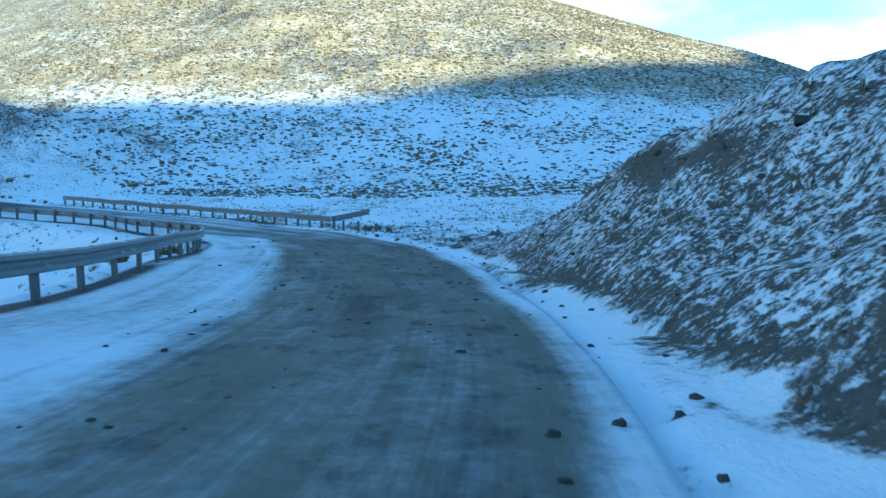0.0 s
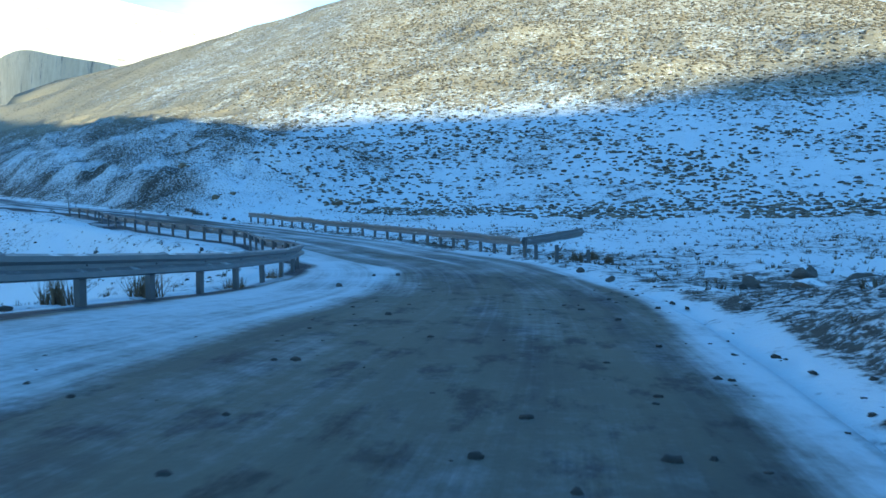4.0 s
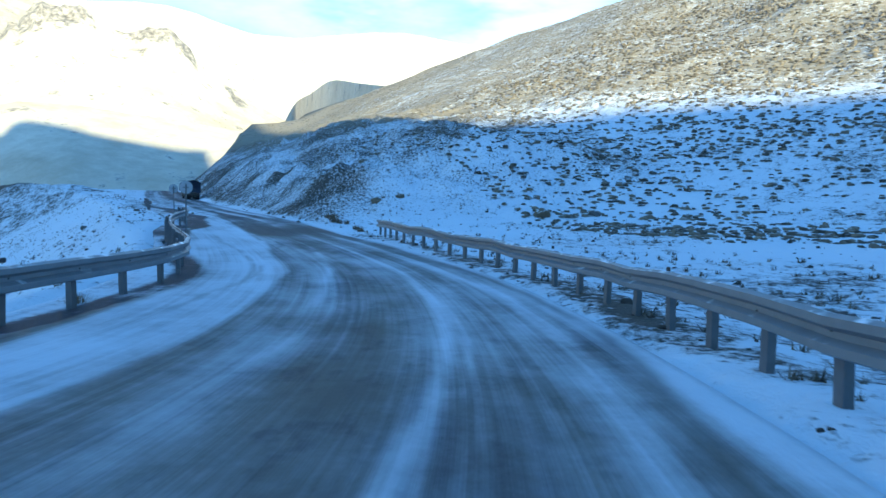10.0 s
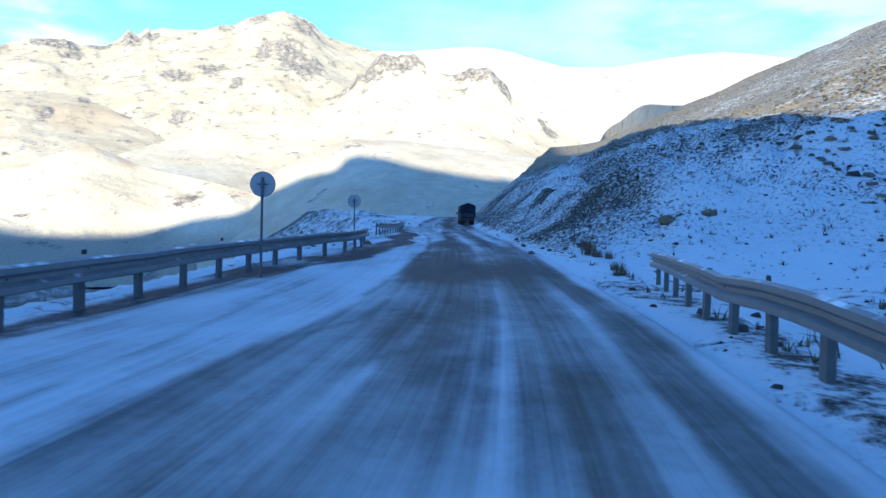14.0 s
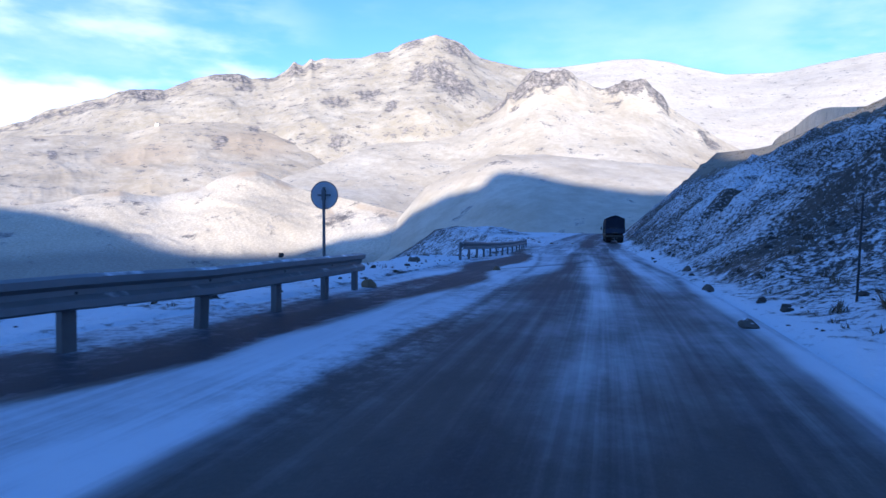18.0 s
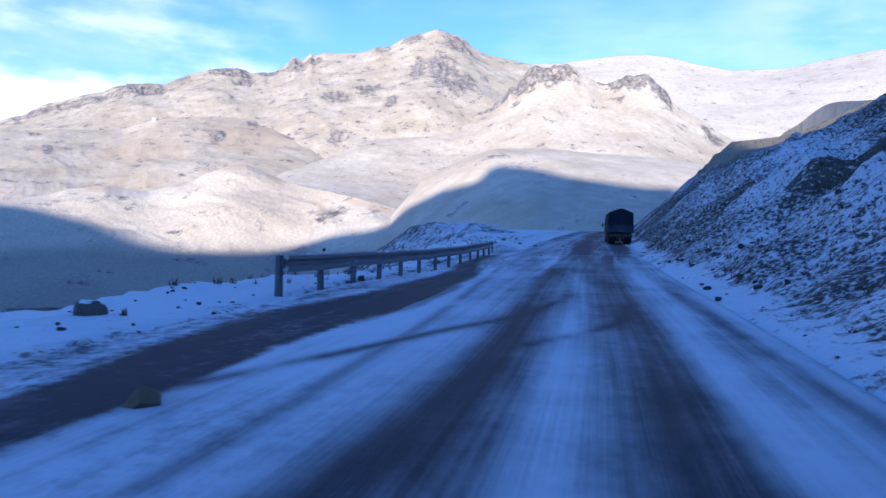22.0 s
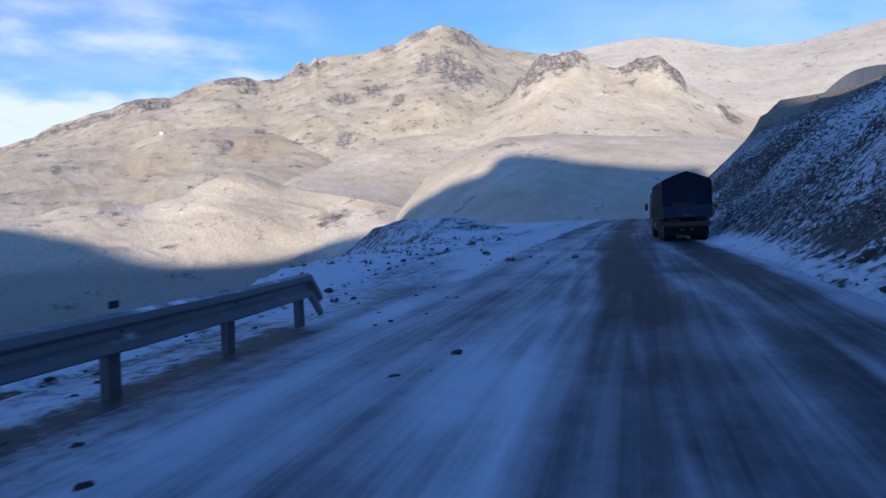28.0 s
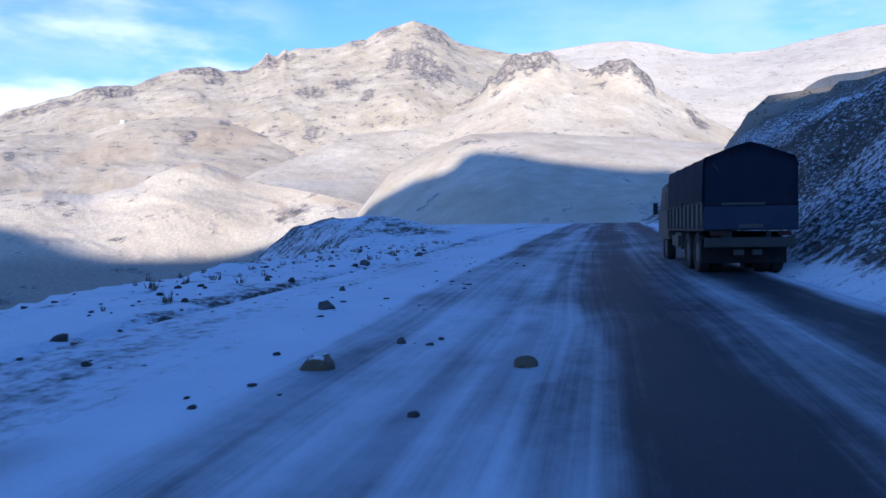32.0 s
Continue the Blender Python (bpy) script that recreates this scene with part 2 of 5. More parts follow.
def make_mountain_material(name, tan=(0.46, 0.40, 0.31), snowiness=0.5, dust=(0.73, 0.662, 0.56), speck=0.06):
    k = Mat(name, 0.9)
    earth = k.mix(k.noise(0.006, 5), tan, tuple(c * 0.86 for c in tan))
    earth = k.mix(k.ramp(k.noise(0.05, 6, 0.7), 0.50, 0.75), earth, tuple(c * 0.80 for c in tan))
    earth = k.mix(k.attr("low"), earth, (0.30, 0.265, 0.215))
    n = k.calc("ADD", k.calc("MULTIPLY", k.noise(speck, 9, 0.72), 0.62), k.calc("MULTIPLY", k.noise(0.010, 5), 0.38))
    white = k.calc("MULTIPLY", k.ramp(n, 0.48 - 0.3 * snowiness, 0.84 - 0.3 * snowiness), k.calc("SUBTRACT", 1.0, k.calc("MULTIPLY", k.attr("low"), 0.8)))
    c = k.mix(white, earth, dust)
    c = k.mix(k.ramp(k.calc("ADD", k.attr("scar"), k.calc("MULTIPLY", k.calc("SUBTRACT", k.noise(0.03, 5), 0.5), 0.9)), 0.3, 0.8, 0.0, 0.6), c, (0.50, 0.385, 0.26))
    rock = k.mix(k.ramp(k.noise(0.09, 7, 0.75), 0.36, 0.66), (0.13, 0.118, 0.112), (0.42, 0.375, 0.335))
    rocky = k.ramp(k.calc("ADD", k.attr("rock"), k.calc("MULTIPLY", k.noise(0.03, 8, 0.78), 2.7)), 1.52, 1.74)
    k.color(k.mix(rocky, c, rock))
    k.bump(k.calc("ADD", k.noise(0.03, 8, 0.62), k.calc("MULTIPLY", k.noise(0.25, 4, 0.7), 0.12)), 0.22, 5.0)
    return k.m


def make_plain(name, a, b, rough=0.7, metal=0.0, scale=6.0, bump=0.2, dist=0.01, snow=0.0, spread=0.0):
    """Two-tone surface with grain; snow > 0 lays snow on what faces up."""
    k = Mat(name, rough, metal)
    c = k.mix(k.noise(scale, 5), a, b)
    if spread:
        c = k.mix(k.calc("MULTIPLY", k.random(), spread), c, tuple(v * 0.5 for v in a))
    if snow:
        up = k.nt.nodes.new("ShaderNodeSeparateXYZ")
        k.put(up.inputs[0], k.geo.outputs["Normal"])
        f = k.calc("ADD", up.outputs[2], k.calc("MULTIPLY", k.noise(scale * 0.7, 4), 0.8))
        c = k.mix(k.ramp(f, 1.45 - snow, 1.6 - snow), c, SNOW)
    k.color(c)
    k.bump(k.noise(scale * 4, 5), bump, dist)
    return k.m


def make_grass_material():
    k = Mat("dry_grass", 0.9)
    c = k.mix(k.island(), (0.065, 0.055, 0.044), (0.22, 0.182, 0.13))
    up = k.nt.nodes.new("ShaderNodeSeparateXYZ")
    k.put(up.inputs[0], k.geo.outputs["Normal"])
    f = k.calc("ADD", up.outputs[2], k.calc("MULTIPLY", k.noise(3.0, 3), 0.7))
    k.color(k.mix(k.ramp(f, 1.1, 1.5, 0.0, 0.4), c, SNOW))
    return k.m


M_GROUND, M_ROAD, M_GRASS = make_ground_material(), make_road_material(), make_grass_material()
M_FAR = make_mountain_material("dusted_far_slope", (0.47, 0.40, 0.295), 0.34, (0.72, 0.66, 0.55))
M_FOOT = make_mountain_material("tan_earth_slope", (0.52, 0.435, 0.315), 0.30, (0.74, 0.67, 0.55))
M_MID = make_mountain_material("dusted_near_slope", (0.56, 0.475, 0.345), 0.42, (0.83, 0.76, 0.635), 0.6)
M_PALE = make_mountain_material("pale_dusted_slope", (0.56, 0.475, 0.35), 0.42, (0.75, 0.68, 0.56))
M_WHITE = make_mountain_material("snow_slope", (0.56, 0.49, 0.395), 0.66, (0.71, 0.65, 0.555))
M_RAIL = make_plain("galvanised_steel", (0.17, 0.18, 0.19), (0.27, 0.28, 0.29), 0.5, 0.5, 3.0, 0.15, 0.004, 0.12)
M_POST = make_plain("weathered_post_steel", (0.10, 0.105, 0.11), (0.17, 0.175, 0.18), 0.6, 0.4, 6.0, 0.2, 0.004, 0.0)
M_ROCK = make_plain("grey_stone", (0.055, 0.052, 0.05), (0.16, 0.147, 0.128), 0.9, 0, 4.0, 0.8, 0.04, 0.25)
M_TANROCK = make_plain("ochre_stone", (0.10, 0.077, 0.05), (0.22, 0.172, 0.113), 0.9, 0, 3.0, 0.8, 0.04, 0.2)
M_CLOD = make_plain("frozen_dirt", (0.035, 0.032, 0.029), (0.085, 0.075, 0.065), 0.9, 0, 8.0)
M_SIGN = make_plain("sign_back_grey", (0.33, 0.34, 0.35), (0.45, 0.46, 0.47), 0.55, 0.3, 3.0, 0.1, 0.002)
M_DARK = make_plain("dark_metal", (0.03, 0.03, 0.032), (0.06, 0.06, 0.062), 0.6, 0.2, 8.0)
M_TARP = make_plain("dark_canvas_tarpaulin", (0.026, 0.033, 0.056), (0.046, 0.056, 0.088), 0.75, 0, 2.0, 0.5, 0.03)
M_BED = make_plain("weathered_beige_bed", (0.075, 0.069, 0.060), (0.12, 0.11, 0.095), 0.7, 0, 3.0, 0.3, 0.01)
M_BUMPER = make_plain("dusty_dark_beam", (0.05, 0.046, 0.04), (0.09, 0.08, 0.066), 0.75, 0, 3.0)
M_TYRE = make_plain("tyre_rubber", (0.015, 0.015, 0.016), (0.035, 0.034, 0.033), 0.85, 0, 6.0)
M_TWIG = make_plain("dry_shrub", (0.11, 0.08, 0.055), (0.24, 0.175, 0.11), 0.9, 0, 5.0)

# ---------------------------------------------------------------- building helpers


def part(name, bm, material, parent=None, label="", smooth=False):
    """Links a bmesh as one mesh object, under a thing or a part if given."""
    me = bpy.data.meshes.new(name)
    bm.to_mesh(me)
    bm.free()
    me.materials.append(material)
    if smooth:
        me.polygons.foreach_set("use_smooth", [True] * len(me.polygons))
    ob = new(name, me)
    if parent:
        ob.parent = parent
    if label:
        ob["label"] = label
    return ob


def mesh_of(name, verts, faces, material, parent=None, smooth=True, floats=(), uv=None):
    """A mesh object from arrays of vertices and of equal-sided faces, with named values on its points."""
    verts, faces = np.asarray(verts, np.float32), np.asarray(faces, np.int32)
    me = bpy.data.meshes.new(name)
    n, m, k = len(verts), len(faces), faces.shape[1]
    me.vertices.add(n)
    me.vertices.foreach_set("co", verts.ravel())
    me.loops.add(m * k)
    me.loops.foreach_set("vertex_index", faces.ravel())
    me.polygons.add(m)
    me.polygons.foreach_set("loop_start", np.arange(0, m * k, k, dtype=np.int32))
    if smooth:
        me.polygons.foreach_set("use_smooth", np.ones(m, bool))
    for key, values in floats:
        at = me.attributes.new(key, "FLOAT", "POINT")
        at.data.foreach_set("value", np.asarray(values, np.float32).ravel())
    if uv is not None:
        layer = me.uv_layers.new(name="UVMap")
        layer.data.foreach_set("uv", np.asarray(uv, np.float32)[faces.ravel()].ravel())
    me.update(calc_edges=True)
    me.materials.append(material)
    ob = new(name, me)
    if parent:
        ob.parent = parent
    return ob


def grid_faces(rows, cols):
    i = np.arange(rows - 1)[:, None] * cols + np.arange(cols - 1)
    i = i.ravel()
    return np.stack([i, i + 1, i + cols + 1, i + cols], 1)


def thing(name, x, y, z, turn=0.0, label="", category="", group=""):
    e = new(name)
    e.matrix_world = pose(x, y, z, 0, 0, turn)
    return tagged(e, label, category, group)


def box(bm, x0, x1, y0, y1, z0, z1, bevel=0.0, m=None):
    r = bmesh.ops.create_cube(bm, size=1.0)
    vs = r["verts"]
    bmesh.ops.scale(bm, vec=(x1 - x0, y1 - y0, z1 - z0), verts=vs)
    bmesh.ops.translate(bm, vec=((x0 + x1) / 2, (y0 + y1) / 2, (z0 + z1) / 2), verts=vs)
    if m is not None:
        bmesh.ops.transform(bm, matrix=m, verts=vs)
    if bevel:
        es = list({e for v in vs for e in v.link_edges})
        bmesh.ops.bevel(bm, geom=es, offset=bevel, segments=2, affect="EDGES")
    return bm


def tube(bm, a, b, r, r2=None, sides=12):
    a, b = Vector(a), Vector(b)
    m = Matrix.Translation((a + b) / 2) @ (b - a).to_track_quat("Z", "Y").to_matrix().to_4x4()
    bmesh.ops.create_cone(bm, cap_ends=True, segments=sides, radius1=r, radius2=r if r2 is None else r2, depth=(b - a).length, matrix=m)
    return bm


def smooth(v, a, b):
    t = np.clip((v - a) / (b - a), 0, 1)
    return t * t * (3 - 2 * t)


def lattice(ix, iy, seed):
    h = (ix * 374761393 + iy * 668265263 + seed * 1442695041) & 0x7FFFFFFF
    h = ((h ^ (h >> 13)) * 1274126177) & 0x7FFFFFFF
    return ((h ^ (h >> 16)) & 0xFFFFFF) / float(0xFFFFFF)


def vnoise(x, y, seed=0):
    """Smooth value noise, 0 to 1, on arrays."""
    x0, y0 = np.floor(x).astype(np.int64), np.floor(y).astype(np.int64)
    fx, fy = x - x0, y - y0
    fx, fy = fx * fx * (3 - 2 * fx), fy * fy * (3 - 2 * fy)
    a, b = lattice(x0, y0, seed), lattice(x0 + 1, y0, seed)
    c, d = lattice(x0, y0 + 1, seed), lattice(x0 + 1, y0 + 1, seed)
    return (a * (1 - fx) + b * fx) * (1 - fy) + (c * (1 - fx) + d * fx) * fy


def fbm(x, y, octaves=5, seed=0, gain=0.5):
    out, amp, tot = 0.0, 1.0, 0.0
    for o in range(octaves):
        out = out + amp * vnoise(x * 2 ** o + 17.3 * o, y * 2 ** o - 9.1 * o, seed + o)
        tot, amp = tot + amp, amp * gain
    return out / tot


def ridged(x, y, octaves=5, seed=0):
    out, amp, tot = 0.0, 1.0, 0.0
    for o in range(octaves):
        n = 1 - np.abs(2 * vnoise(x * 2 ** o + 5.7 * o, y * 2 ** o + 3.3 * o, seed + o) - 1)
        out, tot, amp = out + amp * n * n, tot + amp, amp * 0.5
    return out / tot


# ---------------------------------------------------------------- the road's line
ROAD = [(-9.14, -46.14, 5.15), (-4.57, -23.07, 2.68), (-2.29, -11.53, 1.44), (0.0, 0.0, 0.2), (1.22, 7.8, -0.53), (1.3, 15.46, -1.24),
        (0.68, 23.53, -1.9), (-0.57, 31.53, -2.45), (-3.32, 39.59, -2.86), (-8.49, 47.59, -3.29), (-15.08, 54.63, -3.36),
        (-22.49, 60.19, -3.3), (-29.73, 64.89, -3.2), (-36.91, 69.29, -2.98), (-45.85, 74.55, -2.79), (-54.61, 79.57, -2.71),
        (-62.98, 83.94, -2.58), (-71.5, 88.29, -2.38), (-78.1, 91.67, -2.22), (-85.1, 95.45, -2.06), (-95.77, 101.25, -1.86),
        (-106.44, 107.6, -1.58), (-125.0, 119.2, -0.95), (-143.0, 130.6, -0.35), (-160.0, 141.5, 0.0), (-178.0, 153.5, -0.9), (-203.0, 171.0, -3.0), (-222.0, 192.0, -5.0), (-232.0, 222.0, -6.5)]


def catmull(points, step=0.5):
    p = np.array(points, float)
    p = np.vstack([2 * p[0] - p[1], p, 2 * p[-1] - p[-2]])
    out = []
    for i in range(1, len(p) - 2):
        n = max(2, int(np.linalg.norm(p[i + 1] - p[i]) / step))
        t = (np.arange(n) / n)[:, None]
        a, b, c, d = p[i - 1], p[i], p[i + 1], p[i + 2]
        out.append(0.5 * (2 * b + (c - a) * t + (2 * a - 5 * b + 4 * c - d) * t ** 2 + (3 * b - a - 3 * c + d) * t ** 3))
    return np.vstack(out + [p[-2:-1]])


LINE = catmull(ROAD)
STEP = np.r_[0, np.cumsum(np.hypot(*np.diff(LINE[:, :2], axis=0).T))]
STEP -= STEP[np.argmin(np.hypot(LINE[:, 0], LINE[:, 1]))]           # s = 0 at the origin
TAN = np.gradient(LINE[:, :2], axis=0)
TAN /= np.linalg.norm(TAN, axis=1)[:, None]


def road_at(s, d=0.0, dz=0.0):
    """The place at s metres along the road and d metres to its right."""
    x, y, z = (np.interp(s, STEP, LINE[:, k]) for k in range(3))
    tx, ty = np.interp(s, STEP, TAN[:, 0]), np.interp(s, STEP, TAN[:, 1])
    l = np.hypot(tx, ty)
    return np.stack([x + d * ty / l, y - d * tx / l, z + cant(s, d) + dz + 0 * x], -1)


def cant(s, d):
    """The outer side of the first bend lies higher."""
    low = np.where(np.asarray(d) < 0, -np.asarray(d), 0)
    return low * (0.032 * smooth(s, 13, 22) * (1 - smooth(s, 22, 33)) - 0.055 * smooth(s, 110, 126) * (1 - smooth(s, 137, 150)))


def along(x, y):
    """s, d and the road's height for arrays of places."""
    shape = np.shape(x)
    x, y = np.ravel(x), np.ravel(y)
    best = np.empty(len(x), np.int64)
    for i in range(0, len(x), 20000):
        q = slice(i, i + 20000)
        best[q] = ((x[q, None] - LINE[None, ::2, 0]) ** 2 + (y[q, None] - LINE[None, ::2, 1]) ** 2).argmin(1) * 2
    o = np.stack([x - LINE[best, 0], y - LINE[best, 1]], 1)
    t = TAN[best]
    d = t[:, 1] * o[:, 0] - t[:, 0] * o[:, 1]
    f = t[:, 0] * o[:, 0] + t[:, 1] * o[:, 1]
    far = np.hypot(o[:, 0], o[:, 1])
    s = STEP[best] + np.clip(f, -1, 1)
    d = np.where(np.abs(f) > 2, np.sign(d) * far, d)
    return s.reshape(shape), d.reshape(shape), np.interp(s, STEP, LINE[:, 2]).reshape(shape)


def edge_right(s):
    """Right edge of the asphalt."""
    return np.interp(s, [-50, 0, 8, 14, 20, 26, 32, 40, 50, 60, 78, 96, 106, 120, 133, 150, 200], [0.7, 0.7, 0.85, 1.15, 1.7, 2.0, 2.0, 1.9, 2.0, 1.9, 2.1, 2.1, 2.4, 2.9, 3.5, 4.6, 4.6])


def edge_left(s):
    """Left edge of the paved strip, under the rail."""
    return np.interp(s, [20, 30, 80, 90], [-7.6, -7.3, -7.3, -5.9])


def rail_left(s):
    return np.interp(s, [-50, 14, 20, 28, 31, 36, 40, 43, 46, 50, 52.5, 54.5, 56, 58, 60, 62, 66, 70, 74, 78, 82, 86, 92], [-7.0, -7.0, -6.9, -6.85, -6.8, -6.45, -6.2, -6.0, -6.1, -6.4, -6.3, -6.1, -5.9, -5.75, -5.75, -5.9, -6.25, -6.5, -6.55, -6.4, -5.95, -5.1, -4.95])


def big_hill(x, y):
    c, s = math.cos(-0.56), math.sin(-0.56)
    u, v = (x + 58.99) * c + (y - 380.2) * s, -(x + 58.99) * s + (y - 380.2) * c
    z = 117.2 - np.sqrt((np.where(u > 0, 0.354, 0.317) * u) ** 2 + (0.441 * v) ** 2 + 18.0)
    z = z + 18.0 * np.exp(-((x + 285) / 75.0) ** 2 - ((y - 315) / 85.0) ** 2)          # the far left shoulder
    z = z + 3.2 * np.exp(-((x - 6) / 13.0) ** 2 - ((y - 133) / 8.0) ** 2) + 2.6 * np.exp(-((x + 22) / 10.0) ** 2 - ((y - 168) / 9.0) ** 2) + 3.0 * np.exp(-((x - 40) / 12.0) ** 2 - ((y - 150) / 9.0) ** 2)
    z = z - 4.5 * np.exp(-((x + 118) / 24.0) ** 2 - ((y - 142) / 16.0) ** 2)
    z = z - 3.4 * np.exp(-((x + 143) / 15.0) ** 2 - ((y - 160) / 11.0) ** 2) + 2.6 * np.exp(-((x + 166) / 9.0) ** 2 - ((y - 158) / 8.0) ** 2)
    z = z - 1.4 * np.exp(-((x + 98) / 15.0) ** 2 - ((y - 122) / 10.0) ** 2)
    z = z - 4.0 * np.exp(-((x + 160) / 22.0) ** 2 - ((y - 178) / 18.0) ** 2) + 2.0 * np.exp(-((x + 198) / 14.0) ** 2 - ((y - 186) / 12.0) ** 2)
    return z + (fbm(x / 60, y / 60, 4, 3) - 0.5) * 5.0 * smooth(z, 0, 25) + (ridged(x / 22, y / 22, 3, 8) - 0.4) * 1.3 * smooth(z, 2, 12)


VALLEY = -40.0


def height(x, y, bare_too=False):
    """The ground's height; with bare_too also how bare of snow it lies."""
    s, d, zr = along(x, y)
    z = zr + cant(s, np.clip(d, -7, 3))
    dr, rough = edge_right(s), fbm(x / 2.2, y / 2.2, 4, 5) - 0.5
    off = np.maximum(d - np.maximum(dr + 0.9, np.interp(s, [0, 14, 20], [1.9, 2.0, 2.4])), 0)
    # right: a cut bank at first, an open hollow, then the foot of the hill
    first = (1 - smooth(s, 17, 34)) * np.minimum(0.92 * off, 3.9 + 0.08 * np.minimum(off, 45))
    first += (1 - smooth(s, 17, 34)) * rough * 1.1 * smooth(off, 0.2, 3)
    last = smooth(s, 82, 100) * np.minimum(0.66 * np.maximum(off - 0.1, 0), 2.6 + 0.2 * np.minimum(off, 25)) * (1 + 0.8 * rough) * (1 - smooth(off, 14, 38))
    plain = -0.25 * smooth(off, 0.3, 2.5) + 0.03 * np.minimum(off, 60) * smooth(s, 20, 45)
    right = z + plain + first + last
    hill = big_hill(x, y) + last * 0.55
    soft = 1.6
    cut = z + 0.12 + 0.85 * np.maximum(d - dr - 0.7, 0) * (1 + 0.5 * rough)
    right = np.where(d > dr + 0.3, soft * np.logaddexp(right / soft, hill / soft) - soft * np.log1p(np.exp(-np.abs(right - hill) / soft)) * 0.35, right)
    right = np.minimum(right, np.where(s > 60, cut + 9 * smooth(off, 9, 22), right))
    # left: a verge, then a slow dip inside the bend and a long fall to the valley beyond it
    wide = np.interp(s, [-50, 78, 94, 112, 128, 141, 146, 153, 172, 182, 190, 200, 212], [7.9, 7.8, 9.2, 8.6, 7.2, 8.2, 9.3, 10.2, 10.8, 14.0, 19.0, 26.0, 30.0])
    out = np.maximum(-d - wide, 0)
    inner = 1 - smooth(s, 38, 62)
    fall = inner * (0.10 * np.minimum(out, 14) + 0.30 * np.maximum(out - 14, 0)) + (1 - inner) * (0.62 * out)
    left = z - fall - 0.15 * smooth(out, 0, 1)
    left = np.maximum(left, VALLEY + 6 * (fbm(x / 120, y / 120, 3, 2) - 0.5))
    mound = smooth(s, 176, 190) * (1 - smooth(s, 214, 226)) * np.exp(-((d + wide - 4.0) / 4.0) ** 2) * (0.45 + 1.1 * fbm(x / 6, y / 6, 3, 33) + 0.5 * (ridged(x / 2.2, y / 2.2, 3, 35) - 0.4))
    out_z = np.where(d > 0, right, left + mound)
    lane = (d > edge_left(s) + 0.15) & (d < dr + 0.35)
    away = np.where(d > 0, np.maximum(d - dr - 0.4, 0), np.maximum(edge_left(s) + 0.15 - d, 0))
    out_z = out_z + rough * 0.35 * smooth(away, 0.1, 2.5) + (fbm(x / 0.7, y / 0.7, 3, 9) - 0.5) * 0.16 * smooth(away, 0.1, 1.5)
    lump = np.maximum(1 - smooth(s, 24, 38), 0.8 * smooth(s, 84, 100)) * smooth(off, 0.05, 0.8) * (1 - smooth(off, 14, 25)) * (d > 0)
    out_z = out_z + lump * 0.28 * (ridged(x / 0.9, y / 0.9, 2, 87) - 0.45)                  # clumped turf and stones on the banks
    out_z = out_z - np.where(lane, 0.14, 0.0)
    if not bare_too:
        return out_z
    bare = 0.32 + (0.4 - 0.28 * smooth(out_z, 3, 9)) * (fbm(x / 9, y / 9, 3, 21) - 0.5)
    bare = bare + (0.03 * smooth(out_z, 4, 10) + 0.25 * smooth(out_z, 7, 15)) * (d > 0)                                   # the hill is browner higher up
    bare = bare + 0.12 * (1 - smooth(s, 17, 34)) * smooth(off, -0.1, 0.3) * (d > 0)        # cut bank
    bare = bare + (0.09 + 0.08 * smooth(s, 100, 114) + 0.35 * (fbm(x / 4, y / 4, 3, 91) - 0.5)) * smooth(s, 84, 100) * smooth(off, -0.2, 0.4) * (1 - smooth(off, 25, 45)) * (d > 0)
    # darker strips along the left side, by the rails
    strip = 0.9 * np.exp(-((d - rail_left(s) - 0.1) / 0.32) ** 2) * (s < 93) + np.exp(-((d + 5.2) / 0.6) ** 2) * (s > 90) * (s < 132)
    bare = bare + 0.45 * strip
    bare = bare + 0.28 * np.exp(-((x - 7) / 5.0) ** 2 - ((y - 36) / 4.0) ** 2)            # scree at the spur's end
    bare = bare + 0.35 * np.exp(-((y - 79 - 0.08 * (x + 1)) / 0.6) ** 2) * (np.abs(x + 1) < 4)       # a low earth step on the slope
    bare = bare + (0.35 - 0.27 * smooth(s, 108, 126)) * smooth(-d, 12, 40) * smooth(s, 50, 80)
    bare = bare + 0.08 * smooth(off, 0.3, 1.0) * (1 - smooth(off, 4, 9)) * (d > 0)
    bare = bare + (0.19 + 0.5 * (fbm(d * 1.6, s / 5.0, 3, 41) - 0.5)) * smooth(d - dr, 0.3, 0.6) * (1 - smooth(d - dr, 1.3, 1.9)) * smooth(s, 32, 40) * (1 - smooth(s, 78, 86))
    bare = bare + (0.06 + 0.7 * (fbm(d * 2.2, s / 2.5, 3, 43) - 0.5)) * smooth(d - dr, 0.35, 0.6) * (1 - smooth(off, 0.0, 0.3)) * (1 - smooth(s, 18, 26))
    bare = np.where((d > dr) & (off < 0.1), bare - 0.02, bare)
    face = (1 - smooth(s, 24, 38)) * smooth(off, -0.02, 0.1) * (1 - smooth(off, 14, 30)) * (d > 0)
    bare = bare + face * (0.53 + 0.28 * (fbm(x / 1.6, y / 1.6, 3, 81) - 0.5) - bare)
    bare = bare + 0.20 * np.exp(-((off - 0.2) / 0.22) ** 2) * (off > 0) * (d > 0) * ((s < 34) | (s > 84)) * (0.4 + fbm(x / 0.8, y / 0.8, 2, 83))
    ledge = np.exp(-((off - 2.9 - 0.05 * (s - 14)) / 0.28) ** 2) * smooth(s, 10, 13) * (1 - smooth(s, 27, 30)) * (d > 0)
    bare = bare + 0.4 * ledge
